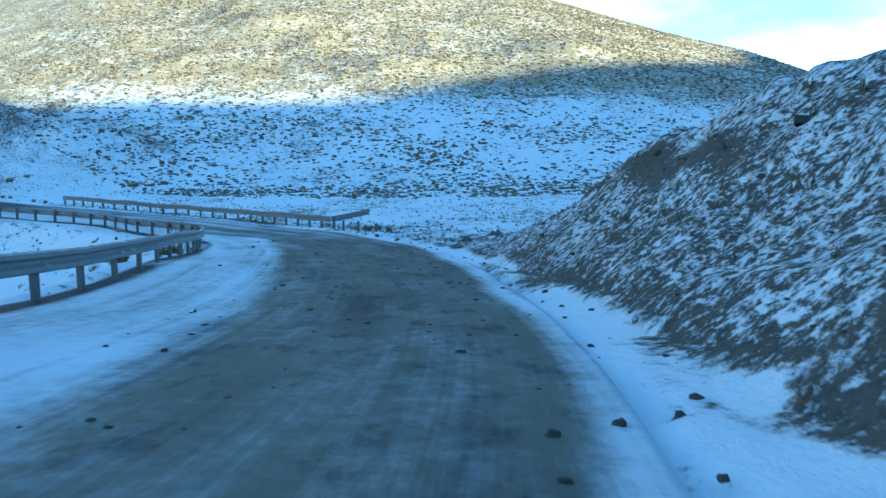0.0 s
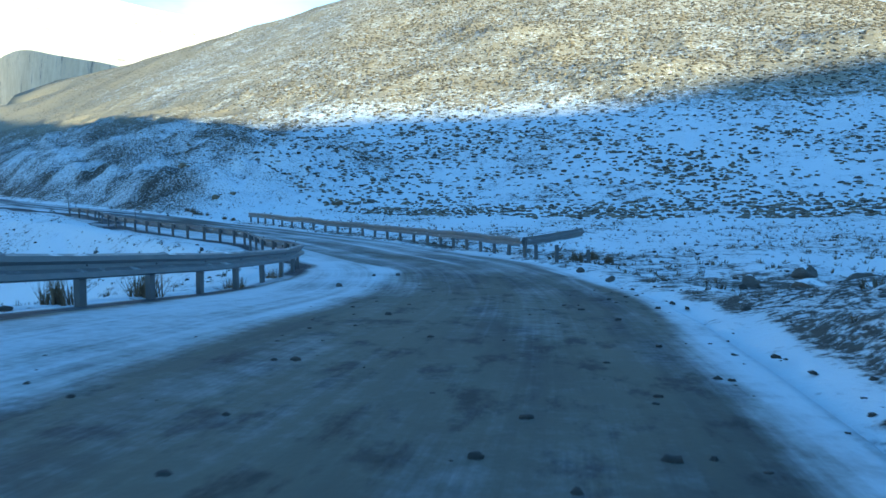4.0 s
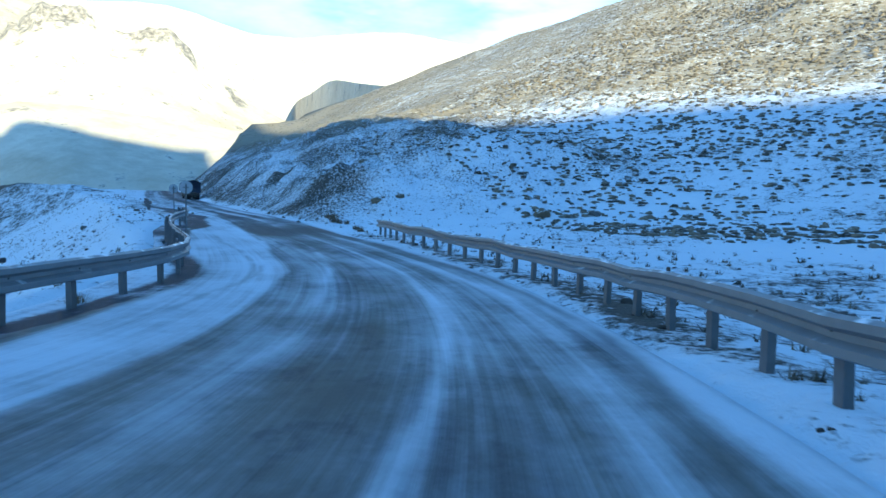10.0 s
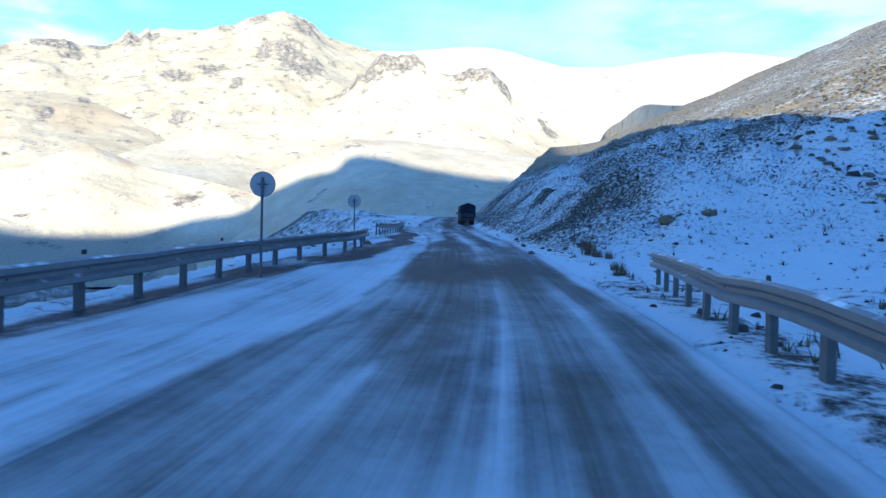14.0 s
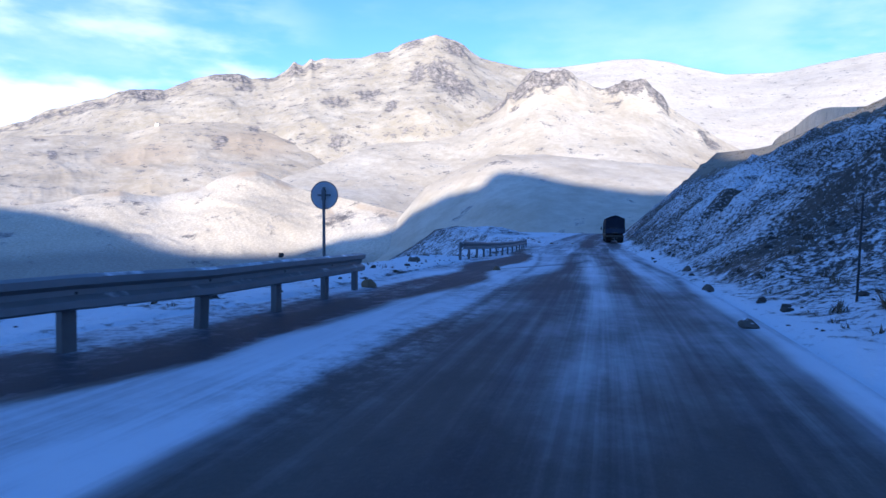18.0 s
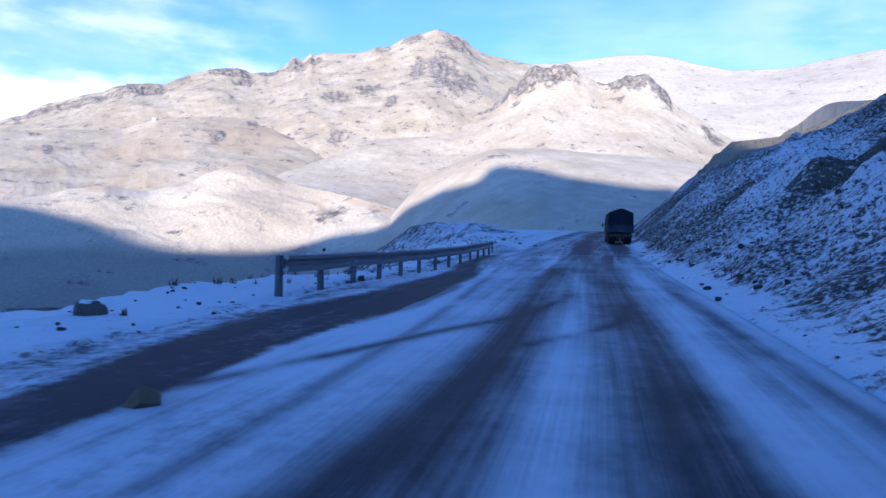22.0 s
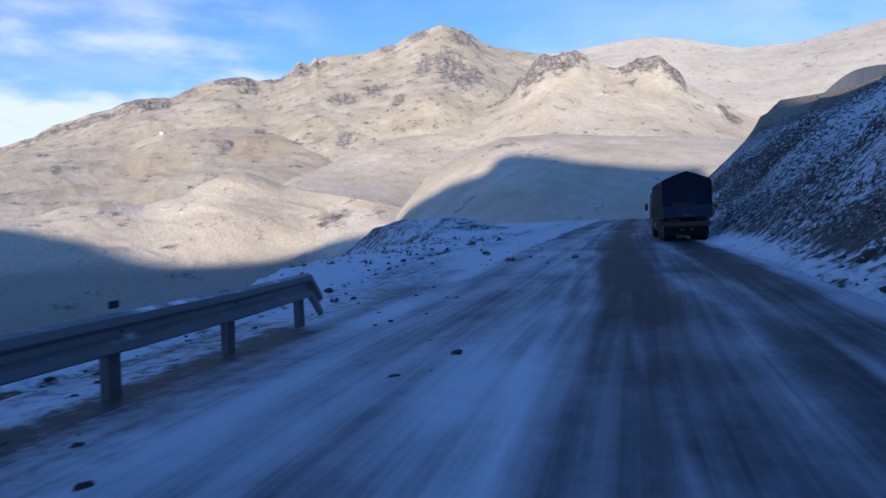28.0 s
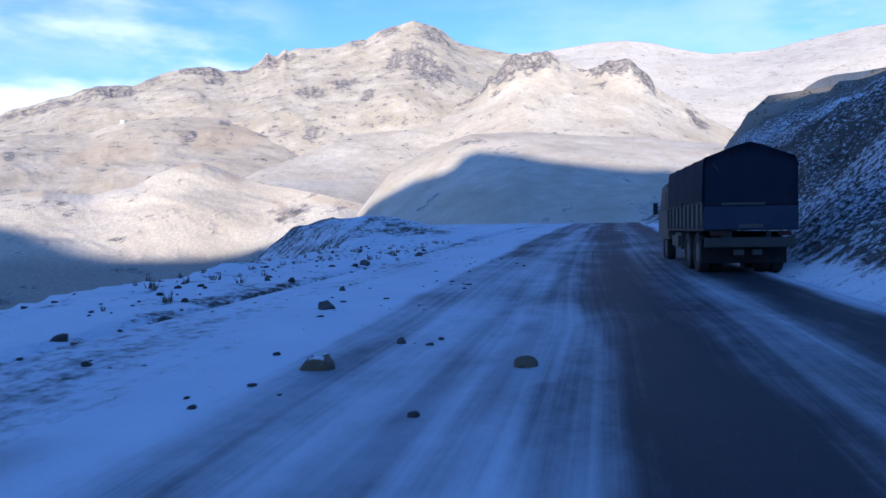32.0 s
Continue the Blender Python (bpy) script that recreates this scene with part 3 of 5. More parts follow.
    bare = bare + 0.22 * np.exp(-((d + 5.4) / 0.7) ** 2) * (s > 128)
    bare = bare + (-0.04 + 0.22 * (fbm(d / 1.2, s / 6.0, 3, 71) - 0.45)) * smooth(s, 122, 130) * (d < 0)
    bare = bare + 0.12 * smooth(-x, 110, 150) * smooth(out_z, 6, 14) * (d > 0)             # the smooth shoulder past the bank
    bare = bare + 0.24 * smooth(s, 172, 184) * smooth(-d - wide + 9.0, 0.0, 4.0) * (d < 0)             # rubble at the far edge
    fine = np.clip(face + smooth(s, 80, 92) * smooth(off, -0.1, 0.5) * (1 - smooth(off, 20, 40)) * (d > 0), 0, 1)
    return out_z, np.clip(bare, 0, 1), fine


def spread(lo, hi, fine, reach, grow=1.07):
    """Coordinates, fine between lo and hi and ever wider beyond."""
    mid = list(np.arange(lo, hi, fine))
    a, b, w = [lo], [mid[-1]], fine
    while b[-1] < reach or a[-1] > -reach:
        w *= grow
        a.append(a[-1] - w)
        b.append(b[-1] + w)
    return np.array(a[:0:-1] + mid + b[1:])


gx, gy = spread(-126, 24, 0.4, 1500), spread(-12, 132, 0.4, 1500)
GX, GY = np.meshgrid(gx, gy)
GZ, GB, GF = height(GX, GY, True)
far_out = np.hypot(GX, GY)
# far off the open land dips to the valley, so that no rim shows
GZ = GZ * (1 - smooth(far_out, 700, 1400)) + VALLEY * smooth(far_out, 700, 1400)
# the last value brightens the soil above the shade's edge
ground = mesh_of("ground", np.stack([GX, GY, GZ], -1).reshape(-1, 3), grid_faces(len(gy), len(gx)), M_GROUND,
                 floats=[("bare", GB), ("fine", GF), ("lit_straw", smooth(GZ, 6, 14))])
tagged(ground, "snow-dusted stony ground with dry grass showing through", "ground", kind="structure")



def ground_z(x, y):
    """The height of the ground's mesh at arrays of places."""
    i, j = np.clip(np.searchsorted(gx, x) - 1, 0, len(gx) - 2), np.clip(np.searchsorted(gy, y) - 1, 0, len(gy) - 2)
    a, b = (x - gx[i]) / (gx[i + 1] - gx[i]), (y - gy[j]) / (gy[j + 1] - gy[j])
    return (GZ[j, i] * (1 - a) + GZ[j, i + 1] * a) * (1 - b) + (GZ[j + 1, i] * (1 - a) + GZ[j + 1, i + 1] * a) * b


# ---------------------------------------------------------------- the road
rs = np.arange(-40, 262, 0.4)
across = np.linspace(0, 1, 121)
RD = edge_left(rs)[:, None] + across[None, :] * (edge_right(rs)[:, None] + 0.45 - edge_left(rs)[:, None])
RS = np.repeat(rs[:, None], len(across), 1)
RP = road_at(RS.ravel(), RD.ravel())
lip = np.where((across < 0.03) | (across > 0.97), -0.2, 0.0)
RP[:, 2] += np.tile(lip, len(rs)) - 0.004
ud = RD - (edge_right(RS) - 1.9) * smooth(RS, 96, 140)                # lanes follow the right edge further on
inner_edge = np.interp(RS, [-40, 0, 9, 18, 31, 38, 44, 50, 55, 60, 66, 70, 76, 85, 90, 95, 99, 103, 108, 112, 117, 125, 131, 137, 143, 148, 151, 157, 170], [-2.9, -2.9, -3.3, -3.5, -3.1, -2.9, -3.6, -3.45, -3.4, -2.95, -2.95, -2.7, -2.45, -2.35, -2.2, -2.0, -1.8, -1.25, -0.95, -1.1, -0.95, -0.5, 0.1, 0.32, 0.45, 0.75, 0.62, 0.1, 0.0])
outer_edge = np.interp(RS, [-40, 60, 74, 80, 84, 90, 92, 96, 99, 104, 109, 112, 119, 124, 128, 132, 135, 139], [-6.9, -6.4, -6.2, -5.4, -3.95, -3.8, -3.5, -2.95, -3.35, -3.5, -3.1, -3.05, -3.12, -3.5, -3.95, -3.95, -3.7, -9])
bare_out = np.interp(RS, [-40, 82, 84, 91, 93, 97, 100, 103, 107, 111, 118, 124, 128, 131, 135], [-9, -9, -5.3, -5.1, -4.7, -4.5, -4.35, -4.8, -5.05, -4.35, -4.2, -4.3, -4.7, -4.6, -4.2])
wob = (fbm(RD / 1.5, RS / 5.0, 3, 31) - 0.5) * 1.3
outer_edge = np.where((RS > 30) & (RS < 76), rail_left(RS) + 0.15 + 0.3 * smooth(RS, 30, 40), outer_edge)
firm = smooth(RS, 32, 40) * (1 - 0.5 * smooth(RS, 92, 100) * (1 - smooth(RS, 122, 130)))                # the drift's edge is sharp round the bend
left_snow = smooth(inner_edge - RD + wob * (1 - 0.75 * firm), -1.3 + 0.95 * firm, 1.0 - 0.7 * firm) * (1 - 0.97 * smooth(outer_edge - RD + wob * 0.5, -0.3, 0.3))
right_snow = smooth(RD - edge_right(RS) + 0.45 + wob * 0.4, -0.45, 0.45)
calm = 1 - smooth(RS, 30, 48)
late = smooth(RS, 80, 100)
tracks = 0.33 + 0.07 * smooth(RS, 38, 60) * (1 - smooth(RS, 76, 82)) - 0.02 * calm + (0.03 + 0.07 * smooth(RS, 136, 150)) * np.cos((ud + 0.2) * 2.6) + 0.08 * late + 0.06 * smooth(RS, 96, 104) + 0.07 * smooth(RS, 28, 42) * (1 - smooth(RS, 72, 80)) + 0.08 * smooth(RS, 78, 84) * (1 - smooth(RS, 88, 96)) - 0.10 * smooth(RS, 125, 140)
behind = smooth(rail_left(RS) - RD + 0.4 * wob, 0.0, 0.35) * (1 - smooth(RS, 74, 80))
# beyond the bare strip lies trodden snow and gravel again
beyond = smooth(bare_out - RD + 0.25 * wob, -0.2, 0.35) * smooth(RS, 82, 86)
tracks = np.where(RD < outer_edge, 0.22 + 0.5 * behind + 0.42 * smooth(fbm(RD * 0.9, RS / 3.5, 4, 57), 0.5, 0.68) * (0.35 + 0.3 * (RS < 84)) + 0.44 * beyond, tracks)
tracks = tracks + 0.10 * smooth(ud, 0.7, 1.1) * smooth(RS, 90, 98) * (1 - smooth(RS, 126, 136))
tracks = tracks + 0.07 * smooth(RD, -0.2, 0.4) * smooth(RS, 36, 42) * (1 - smooth(RS, 56, 64))
tracks = tracks - 0.16 * np.exp(-((RS - 80.5 - 0.3 * RD) / 2.0) ** 2)                 # wet patch across the lanes
# snow blown into long streaks between the wheel lines, and the darker lines: (s, d) along each, half width, amount
streaks = np.zeros_like(RD)
for line, half, amount in (([(39, -0.72), (41, -0.7), (44, -0.68), (47, -0.5), (50, -0.36), (53, -0.28), (56, -0.26), (59, -0.22), (63, -0.28), (69, -0.2)], 0.12, 0.42),
                           ([(42, -0.27), (47, -0.2), (51, -0.07), (55, -0.06)], 0.06, 0.25), ([(33, 0.94), (35, 0.79), (39, 0.71), (43, 0.76)], 0.10, 0.20),
                           ([(31, 1.35), (33, 1.28), (35.4, 1.5), (39, 1.5)], 0.07, 0.35), ([(42, 0.7), (46, 1.0), (50, 1.25), (55, 1.3), (58, 1.05), (63, 0.9), (69, 1.05), (78, 1.1)], 0.18, 0.34),
                           ([(52, -2.5), (57, -2.3), (61.4, -1.98), (67.4, -1.46), (72, -1.3)], 0.13, 0.24), ([(40, -1.6), (50, -1.5), (54, -1.75), (62, -1.44), (70, -0.9), (78, -1.0)], 0.34, -0.13),
                           ([(40, 0.3), (50, 0.45), (60, 0.4), (70, 0.45), (78, 0.4)], 0.30, -0.12), ([(44, -2.6), (48, -2.5), (52, -2.1)], 0.10, 0.16), ([(66, -0.3), (72, -0.15), (80, -0.1)], 0.08, 0.18),
                           ([(80, -1.0), (84, -1.1), (90, -1.0), (94, -1.1)], 0.75, -0.16), ([(80, 0.7), (86, 0.8), (92, 0.75)], 0.45, -0.14), ([(88, -0.1), (95, -0.15), (100, -0.22), (106, -0.25), (112, 0.07), (120, 0.1)], 0.26, 0.30),
                           ([(95, 0.5), (104, 0.72), (112, 0.8), (122, 0.8)], 0.28, -0.20), ([(97, -1.55), (100, -1.3), (104, -1.05), (112, -0.95), (122, -0.7)], 0.30, -0.22), ([(94, 1.25), (98, 1.5), (103, 1.3), (108, 1.5), (112, 1.75), (122, 2.1)], 0.25, 0.26),
                           ([(124, 0.7), (130, 0.75), (138, 0.9), (148, 1.0)], 0.55, -0.16), ([(124, 0.45), (130, 0.52), (140, 0.8)], 0.04, 0.14), ([(126, 1.2), (130, 1.4), (135, 1.9), (142, 1.6), (150, 1.9)], 0.10, 0.16),
                           ([(126, 2.0), (132, 2.3), (143, 2.65), (152, 2.9)], 0.12, 0.20), ([(118, -1.2), (126, -0.6), (133, -0.35), (142, -0.2), (150, -0.4)], 0.10, 0.14),
                           ([(0, 0.2), (10, 0.1), (20, 0.4), (32, 0.3)], 0.5, -0.07), ([(0, -2.2), (12, -2.4), (22, -2.0), (32, -1.6)], 0.5, -0.05)):
    q = np.array(line, float)
    on = smooth(RS, q[0, 0] - 1.5, q[0, 0] + 3.0) * (1 - smooth(RS, q[-1, 0] - 3.0, q[-1, 0] + 2.0))
    away = RD - np.interp(RS, q[:, 0], q[:, 1]) + 0.10 * (fbm(RS * 0.4, RS * 0 + half * 70, 3, 63) - 0.5)
    streaks = streaks + (0.62 - 0.24 * (1 - smooth(RS, 76, 84))) * amount * on * np.exp(-(away / half) ** 2) * (0.7 + 0.6 * fbm(RS * 0.35 + half * 40, RD * 2, 3, 65))
snow = np.clip(np.maximum.reduce([left_snow * (0.80 - 0.12 * (1 - smooth(RS, 76, 84)) - 0.04 * calm - 0.14 * late - 0.12 * smooth(RS, 122, 130) - 0.10 * smooth(RS, 78, 84) * (1 - smooth(RS, 92, 99)) - 0.3 * late * (fbm(RD * 1.4, RS / 30, 3, 95) - 0.5)), right_snow * 0.68, tracks]) + streaks + 0.18 * (fbm(RD, RS / 6, 3, 12) - 0.5), 0, 1)
snow = snow * (1 - 0.55 * smooth(-RD, 2.2, 4.0) * smooth(RS, 122, 134) * 0.4 * smooth(fbm(RD * 1.1, RS / 5, 4, 46), 0.42, 0.66))
snow = snow * (1 - 0.10 * np.exp(-((RD + 4.9 + 0.3 * np.sin(RS / 5)) / 0.8) ** 2) * smooth(RS, 126, 136) * (0.4 + fbm(RD * 2, RS / 2, 3, 44)))
snow = np.maximum(snow, smooth(RS, 126, 136) * smooth(-RD, 1.6, 3.0) * np.maximum(smooth(RD - outer_edge, -0.1, 0.25), smooth(RS, 135.5, 137)) * (0.42 + 0.14 * smooth(RS, 138, 156) + 0.45 * fbm(RD * 0.9, RS / 7, 3, 47)))
dirt = np.interp(RS, [25, 45, 75, 95], [1.0, 0.75, 0.5, 0.12]) * np.where(RD < outer_edge, 0.0, 1.0)
open_verge = smooth(-RD, 2.6, 3.8) * smooth(RS, 120, 130)
dirt = np.maximum(dirt, 0.6 * open_verge)
grit = 0.10 + 0.5 * (RD < outer_edge) * smooth(RS, 30, 40) + 0.6 * open_verge + 0.25 * (1 - smooth(RS, 30, 44)) + 0.55 * smooth(-RD, 1.7, 2.1) * (1 - smooth(-RD, 2.7, 3.3)) * smooth(RS, 81, 84) * (1 - smooth(RS, 98, 104)) + 0.4 * beyond
# dark lines pressed into the snow by wheels, and the broken edge of the asphalt: (s, d) along each, half width
mark = np.zeros_like(RD)
for line, half, deep in (([(101.5, -3.6), (103.4, -2.9), (104.8, -2.43), (106.3, -1.87), (108.2, -1.0), (112.4, -0.14)], 0.12, 0.95),
                         ([(104.6, -1.1), (105.3, -0.68), (106.3, -0.04), (108.2, 0.64), (111, 0.9)], 0.12, 0.95),
                         ([(66.6, -1.9), (67.6, -1.3), (69.0, -0.5), (70.0, 0.2)], 0.10, 0.6), ([(68.0, -2.9), (70.0, -2.3), (73.0, -2.2)], 0.07, 0.5),
                         ([(73, -2.75), (80, -2.55), (84, -2.38), (90, -2.18), (96, -2.25), (110, -2.4), (118, -2.5), (124, -2.6)], 0.075, 0.6),
                         ([(143.5, -1.13), (145.4, -1.1), (146.7, -0.97), (148.2, -0.96), (150.3, -0.87), (153, -0.48)], 0.12, 0.5), ([(145.6, -0.5), (148.3, -0.4), (152.2, -0.26), (158, 0.0)], 0.12, 0.5),
                         ([(130, -3.5), (134, -3.6), (137.3, -3.71), (141.5, -3.72), (145, -3.4)], 0.28, 0.5), ([(145.7, -1.05), (146.0, -1.05)], 0.12, 0.5), ([(146.8, -1.37), (147.1, -1.37)], 0.10, 0.5), ([(145.7, 0.27), (146.2, 0.27)], 0.12, 0.45), ([(148.4, -1.41), (148.8, -1.41)], 0.10, 0.4),
                         ([(57, -4.1), (62, -4.0), (67, -4.1), (73, -4.5)], 0.05, 0.5), ([(20, -3.9), (26, -4.3), (32, -4.2)], 0.07, 0.3),
                         ([(25, 1.55), (30, 1.7), (36, 1.3), (38, 1.15), (44, 1.3), (46, 1.5), (50, 1.85), (55, 1.84), (60, 1.67), (65, 1.65), (72, 1.88), (78, 1.65), (88, 1.85), (94, 1.75), (100, 2.15), (106, 2.1), (114, 2.25)], 0.11, 0.65),
                         ([(50, -4.9), (55.3, -4.54), (56.6, -4.25), (58.8, -3.92), (62, -3.8)], 0.05, 0.4)):
    q = np.array(line)
    on = smooth(RS, q[0, 0] - 0.4, q[0, 0] + 0.6) * (1 - smooth(RS, q[-1, 0] - 0.6, q[-1, 0] + 0.4))
    gap = RD - np.interp(RS, q[:, 0], q[:, 1]) + 0.10 * (fbm(RS * 1.3, RS * 0 + half * 90, 3, 61) - 0.5)
    mark = np.maximum(mark, deep * on * np.exp(-(gap / (half + 0.03)) ** 2) * (0.35 + 0.65 * smooth(fbm(RS * 0.7, RD, 3, 52), 0.3, 0.5)))
road = mesh_of("road", RP, grid_faces(len(rs), len(across)), M_ROAD, floats=[("snow", snow), ("dirt", dirt), ("mark", mark), ("grit", grit)], uv=np.stack([ud.ravel(), RS.ravel()], 1))
tagged(road, "asphalt mountain road half covered with blown snow", "road", kind="structure")

# ---------------------------------------------------------------- mountains


def mountain(name, crest, far, material, drop, foot, label, rocky=(), depth=0.55, seed=0, rough=1.0, base=VALLEY, scars=(), dark_foot=0.0, lower=(), outcrops=0.0, teeth=0.0, nearing=(), line=(), soft=7):
    """A range seen across the valley: a crest of (yaw, elevation) points at a distance from the road's last bend, whose flanks fall
    towards it and away. rocky: (yaw, half width, strength, share of the way down, half height) of crags; nearing: the yaws between
    which the crest draws closer by a share of its distance; line: the heading of a straight
    crest and how far it passes from the bend."""
    c = np.array(crest)
    yaw = np.arange(c[:, 0].min(), c[:, 0].max(), 0.075)
    order = np.argsort(c[:, 0])
    el = np.interp(yaw, c[order, 0], c[order, 1])
    kern = np.hanning(soft)
    el = np.convolve(np.pad(el, soft // 2, "edge"), kern / kern.sum(), "valid")
    back = np.concatenate([np.linspace(1, 0.0, 110) ** 1.3 * -1, np.linspace(0.02, 0.6, 14)])
    Y, B = np.meshgrid(np.radians(yaw), back)
    base = base if not lower else base + (VALLEY - base) * smooth(np.degrees(Y), *lower)
    at_far = far * (1 - nearing[2] * (1 - smooth(yaw, nearing[0], nearing[1])))[None, :] if nearing else far
    if line:
        at_far = np.minimum(line[1] / np.sin(np.radians(np.maximum(line[0] - yaw, 2.0))), far)[None, :]
    top = at_far * np.tan(np.radians(el))[None, :]
    r = at_far * (1 + B * depth)
    X0, Y0 = -72 - r * np.sin(Y), 88 + r * np.cos(Y)
    t = np.clip(-B, 0, 1)
    front = (1 - t) ** foot
    wide = np.hanning(121)
    soft_top = at_far * np.tan(np.radians(np.convolve(np.pad(el, 60, "edge"), wide / wide.sum(), "valid")))[None, :]
    top = top + (soft_top - top) * smooth(t, 0.0, 0.22)                      # the crest's teeth fade down the slope
    z = np.where(B <= 0, base + (top - base) * front, top - B * far * 0.5)
    k = far * 0.16
    body = np.clip(t * 6, 0, 1) * np.clip((1 - t) * 3, 0, 1)
    gully = ridged(np.degrees(Y) / 5.5 + 1.2 * t + 2.2 * (fbm(X0 / k, Y0 / k, 3, seed + 2) - 0.5), t * 1.7 + seed, 5, seed)
    z = z + (gully - 0.45) * far * 0.007 * drop * rough * body
    z = z + (fbm(X0 / k, Y0 / k, 4, seed + 4, 0.42) - 0.5) * far * 0.035 * rough * body
    z = z + (fbm(X0 / (k * 0.10), Y0 / (k * 0.10), 4, seed + 5) - 0.5) * far * 0.0028 * rough * np.clip((1 - t) * 4, 0, 1) * np.clip(t * 12, 0.15, 1)
    rock = np.zeros_like(z) + outcrops
    for at, half, strength, low, deep in rocky:
        rock = np.maximum(rock, np.exp(-((np.degrees(Y) - at) / half) ** 2) * np.exp(-((t - low) / deep) ** 2) * strength)
    crag = np.clip(rock - outcrops, 0, 1)
    z = z + crag * (ridged(X0 / (k * 0.11), Y0 / (k * 0.11), 5, seed + 9) - 0.58) * far * 0.010
    z = z + crag * teeth * far * 0.012 * (ridged(np.degrees(Y) / 0.9, t * 14 + np.degrees(Y) / 3, 3, seed + 11) - 0.5) * smooth(t, 0.003, 0.03)
    scar = np.zeros_like(z)
    for at, half, low, deep in scars:
        scar = np.maximum(scar, np.exp(-((np.degrees(Y) - at) / half) ** 2 - ((t - low) / deep) ** 2))
    # the lower slope turns darker and browner
    low = smooth(t, 0.5, 0.72) * dark_foot
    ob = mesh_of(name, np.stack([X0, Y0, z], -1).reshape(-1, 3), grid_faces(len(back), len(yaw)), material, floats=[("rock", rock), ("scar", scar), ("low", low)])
    return tagged(ob, label, "mountain", kind="structure")


mountain("mountain_peak", [(125, 3), (112, 5.2), (104.1, 6.9), (102.1, 7.7), (101.2, 8.4), (99.6, 8.9), (98.6, 9.35), (97.3, 9.7), (96.5, 10.2), (95.8, 10.4), (94.1, 10.65), (93.3, 10.6),
                           (92.5, 11.0), (91.3, 11.6), (90.1, 11.95), (89.3, 12.15), (88, 12.3), (87.4, 12.15), (87, 11.95), (86, 12.2), (85.7, 12.05), (85, 12.4), (84.4, 12.75), (84.1, 13.1),
                           (83.8, 13.5), (83.5, 13.3), (83.1, 13.2), (82.5, 13.8), (82.2, 13.6), (81.4, 13.9), (80.7, 13.85), (78.5, 14.05), (77.2, 14.55), (76.3, 14.6), (75.4, 15.2), (74.5, 15.55),
                           (73.6, 15.7), (72.6, 16), (71.8, 15.75), (71.1, 15.6), (70.4, 15.3), (69.8, 14.8), (69.1, 14.35), (68.2, 14.1), (65.9, 13.6), (63, 13), (60, 11), (54, 5)],
         2300, M_FAR, 1.0, 1.12, "sunlit snow-dusted mountain with a rocky peak", teeth=1.0, seed=40, rough=0.8, outcrops=0.10,
         rocky=[(71, 1.1, 0.85, 0.06, 0.048), (72.3, 1.3, 0.75, 0.22, 0.072), (74, 1, 0.66, 0.23, 0.064), (71.2, 1.6, 0.74, 0.3, 0.072), (70.3, 0.8, 0.6, 0.27, 0.048), (74.6, 0.9, 0.6, 0.03, 0.04), (77, 0.8, 0.5, 0.03, 0.032),
                (80.6, 1.2, 0.62, 0.34, 0.048), (78, 1.1, 0.58, 0.3, 0.04), (76.2, 0.6, 0.55, 0.41, 0.04), (83.7, 0.9, 0.8, 0.05, 0.04), (82.3, 0.7, 0.75, 0.05, 0.032), (85.6, 0.9, 0.7, 0.01, 0.04), (88.6, 1.6, 0.75, 0.03, 0.04),
                (87.6, 0.9, 0.6, 0.11, 0.04), (95, 1.5, 0.8, 0.03, 0.04), (94, 2.4, 0.55, 0.08, 0.056), (98.5, 3, 0.55, 0.06, 0.056), (102, 2.2, 0.55, 0.04, 0.048), (92, 1, 0.5, 0.03, 0.032), (80.6, 0.8, 0.5, 0.55, 0.04)])
mountain("mountain_snow_ridge", [(72, 11), (67.2, 13.3), (65, 13.45), (62.8, 13.5), (60.2, 13.75), (58.5, 13.95), (56.4, 13.95), (54.3, 13.6), (53.1, 13.2), (51.9, 12.9), (50.3, 12.5), (48.4, 12.45), (46.9, 12.4), (45.8, 12.5),
                                 (44.7, 12.7), (43, 12.9), (40.8, 13.15), (38.5, 13.2), (36.5, 12.95), (34.5, 12.6), (32, 12.3), (29.8, 12.0), (26, 10), (22, 6)],
         3200, M_WHITE, 0.5, 1.0, "bright smooth snow-covered mountain ridge", seed=70, rough=0.45)
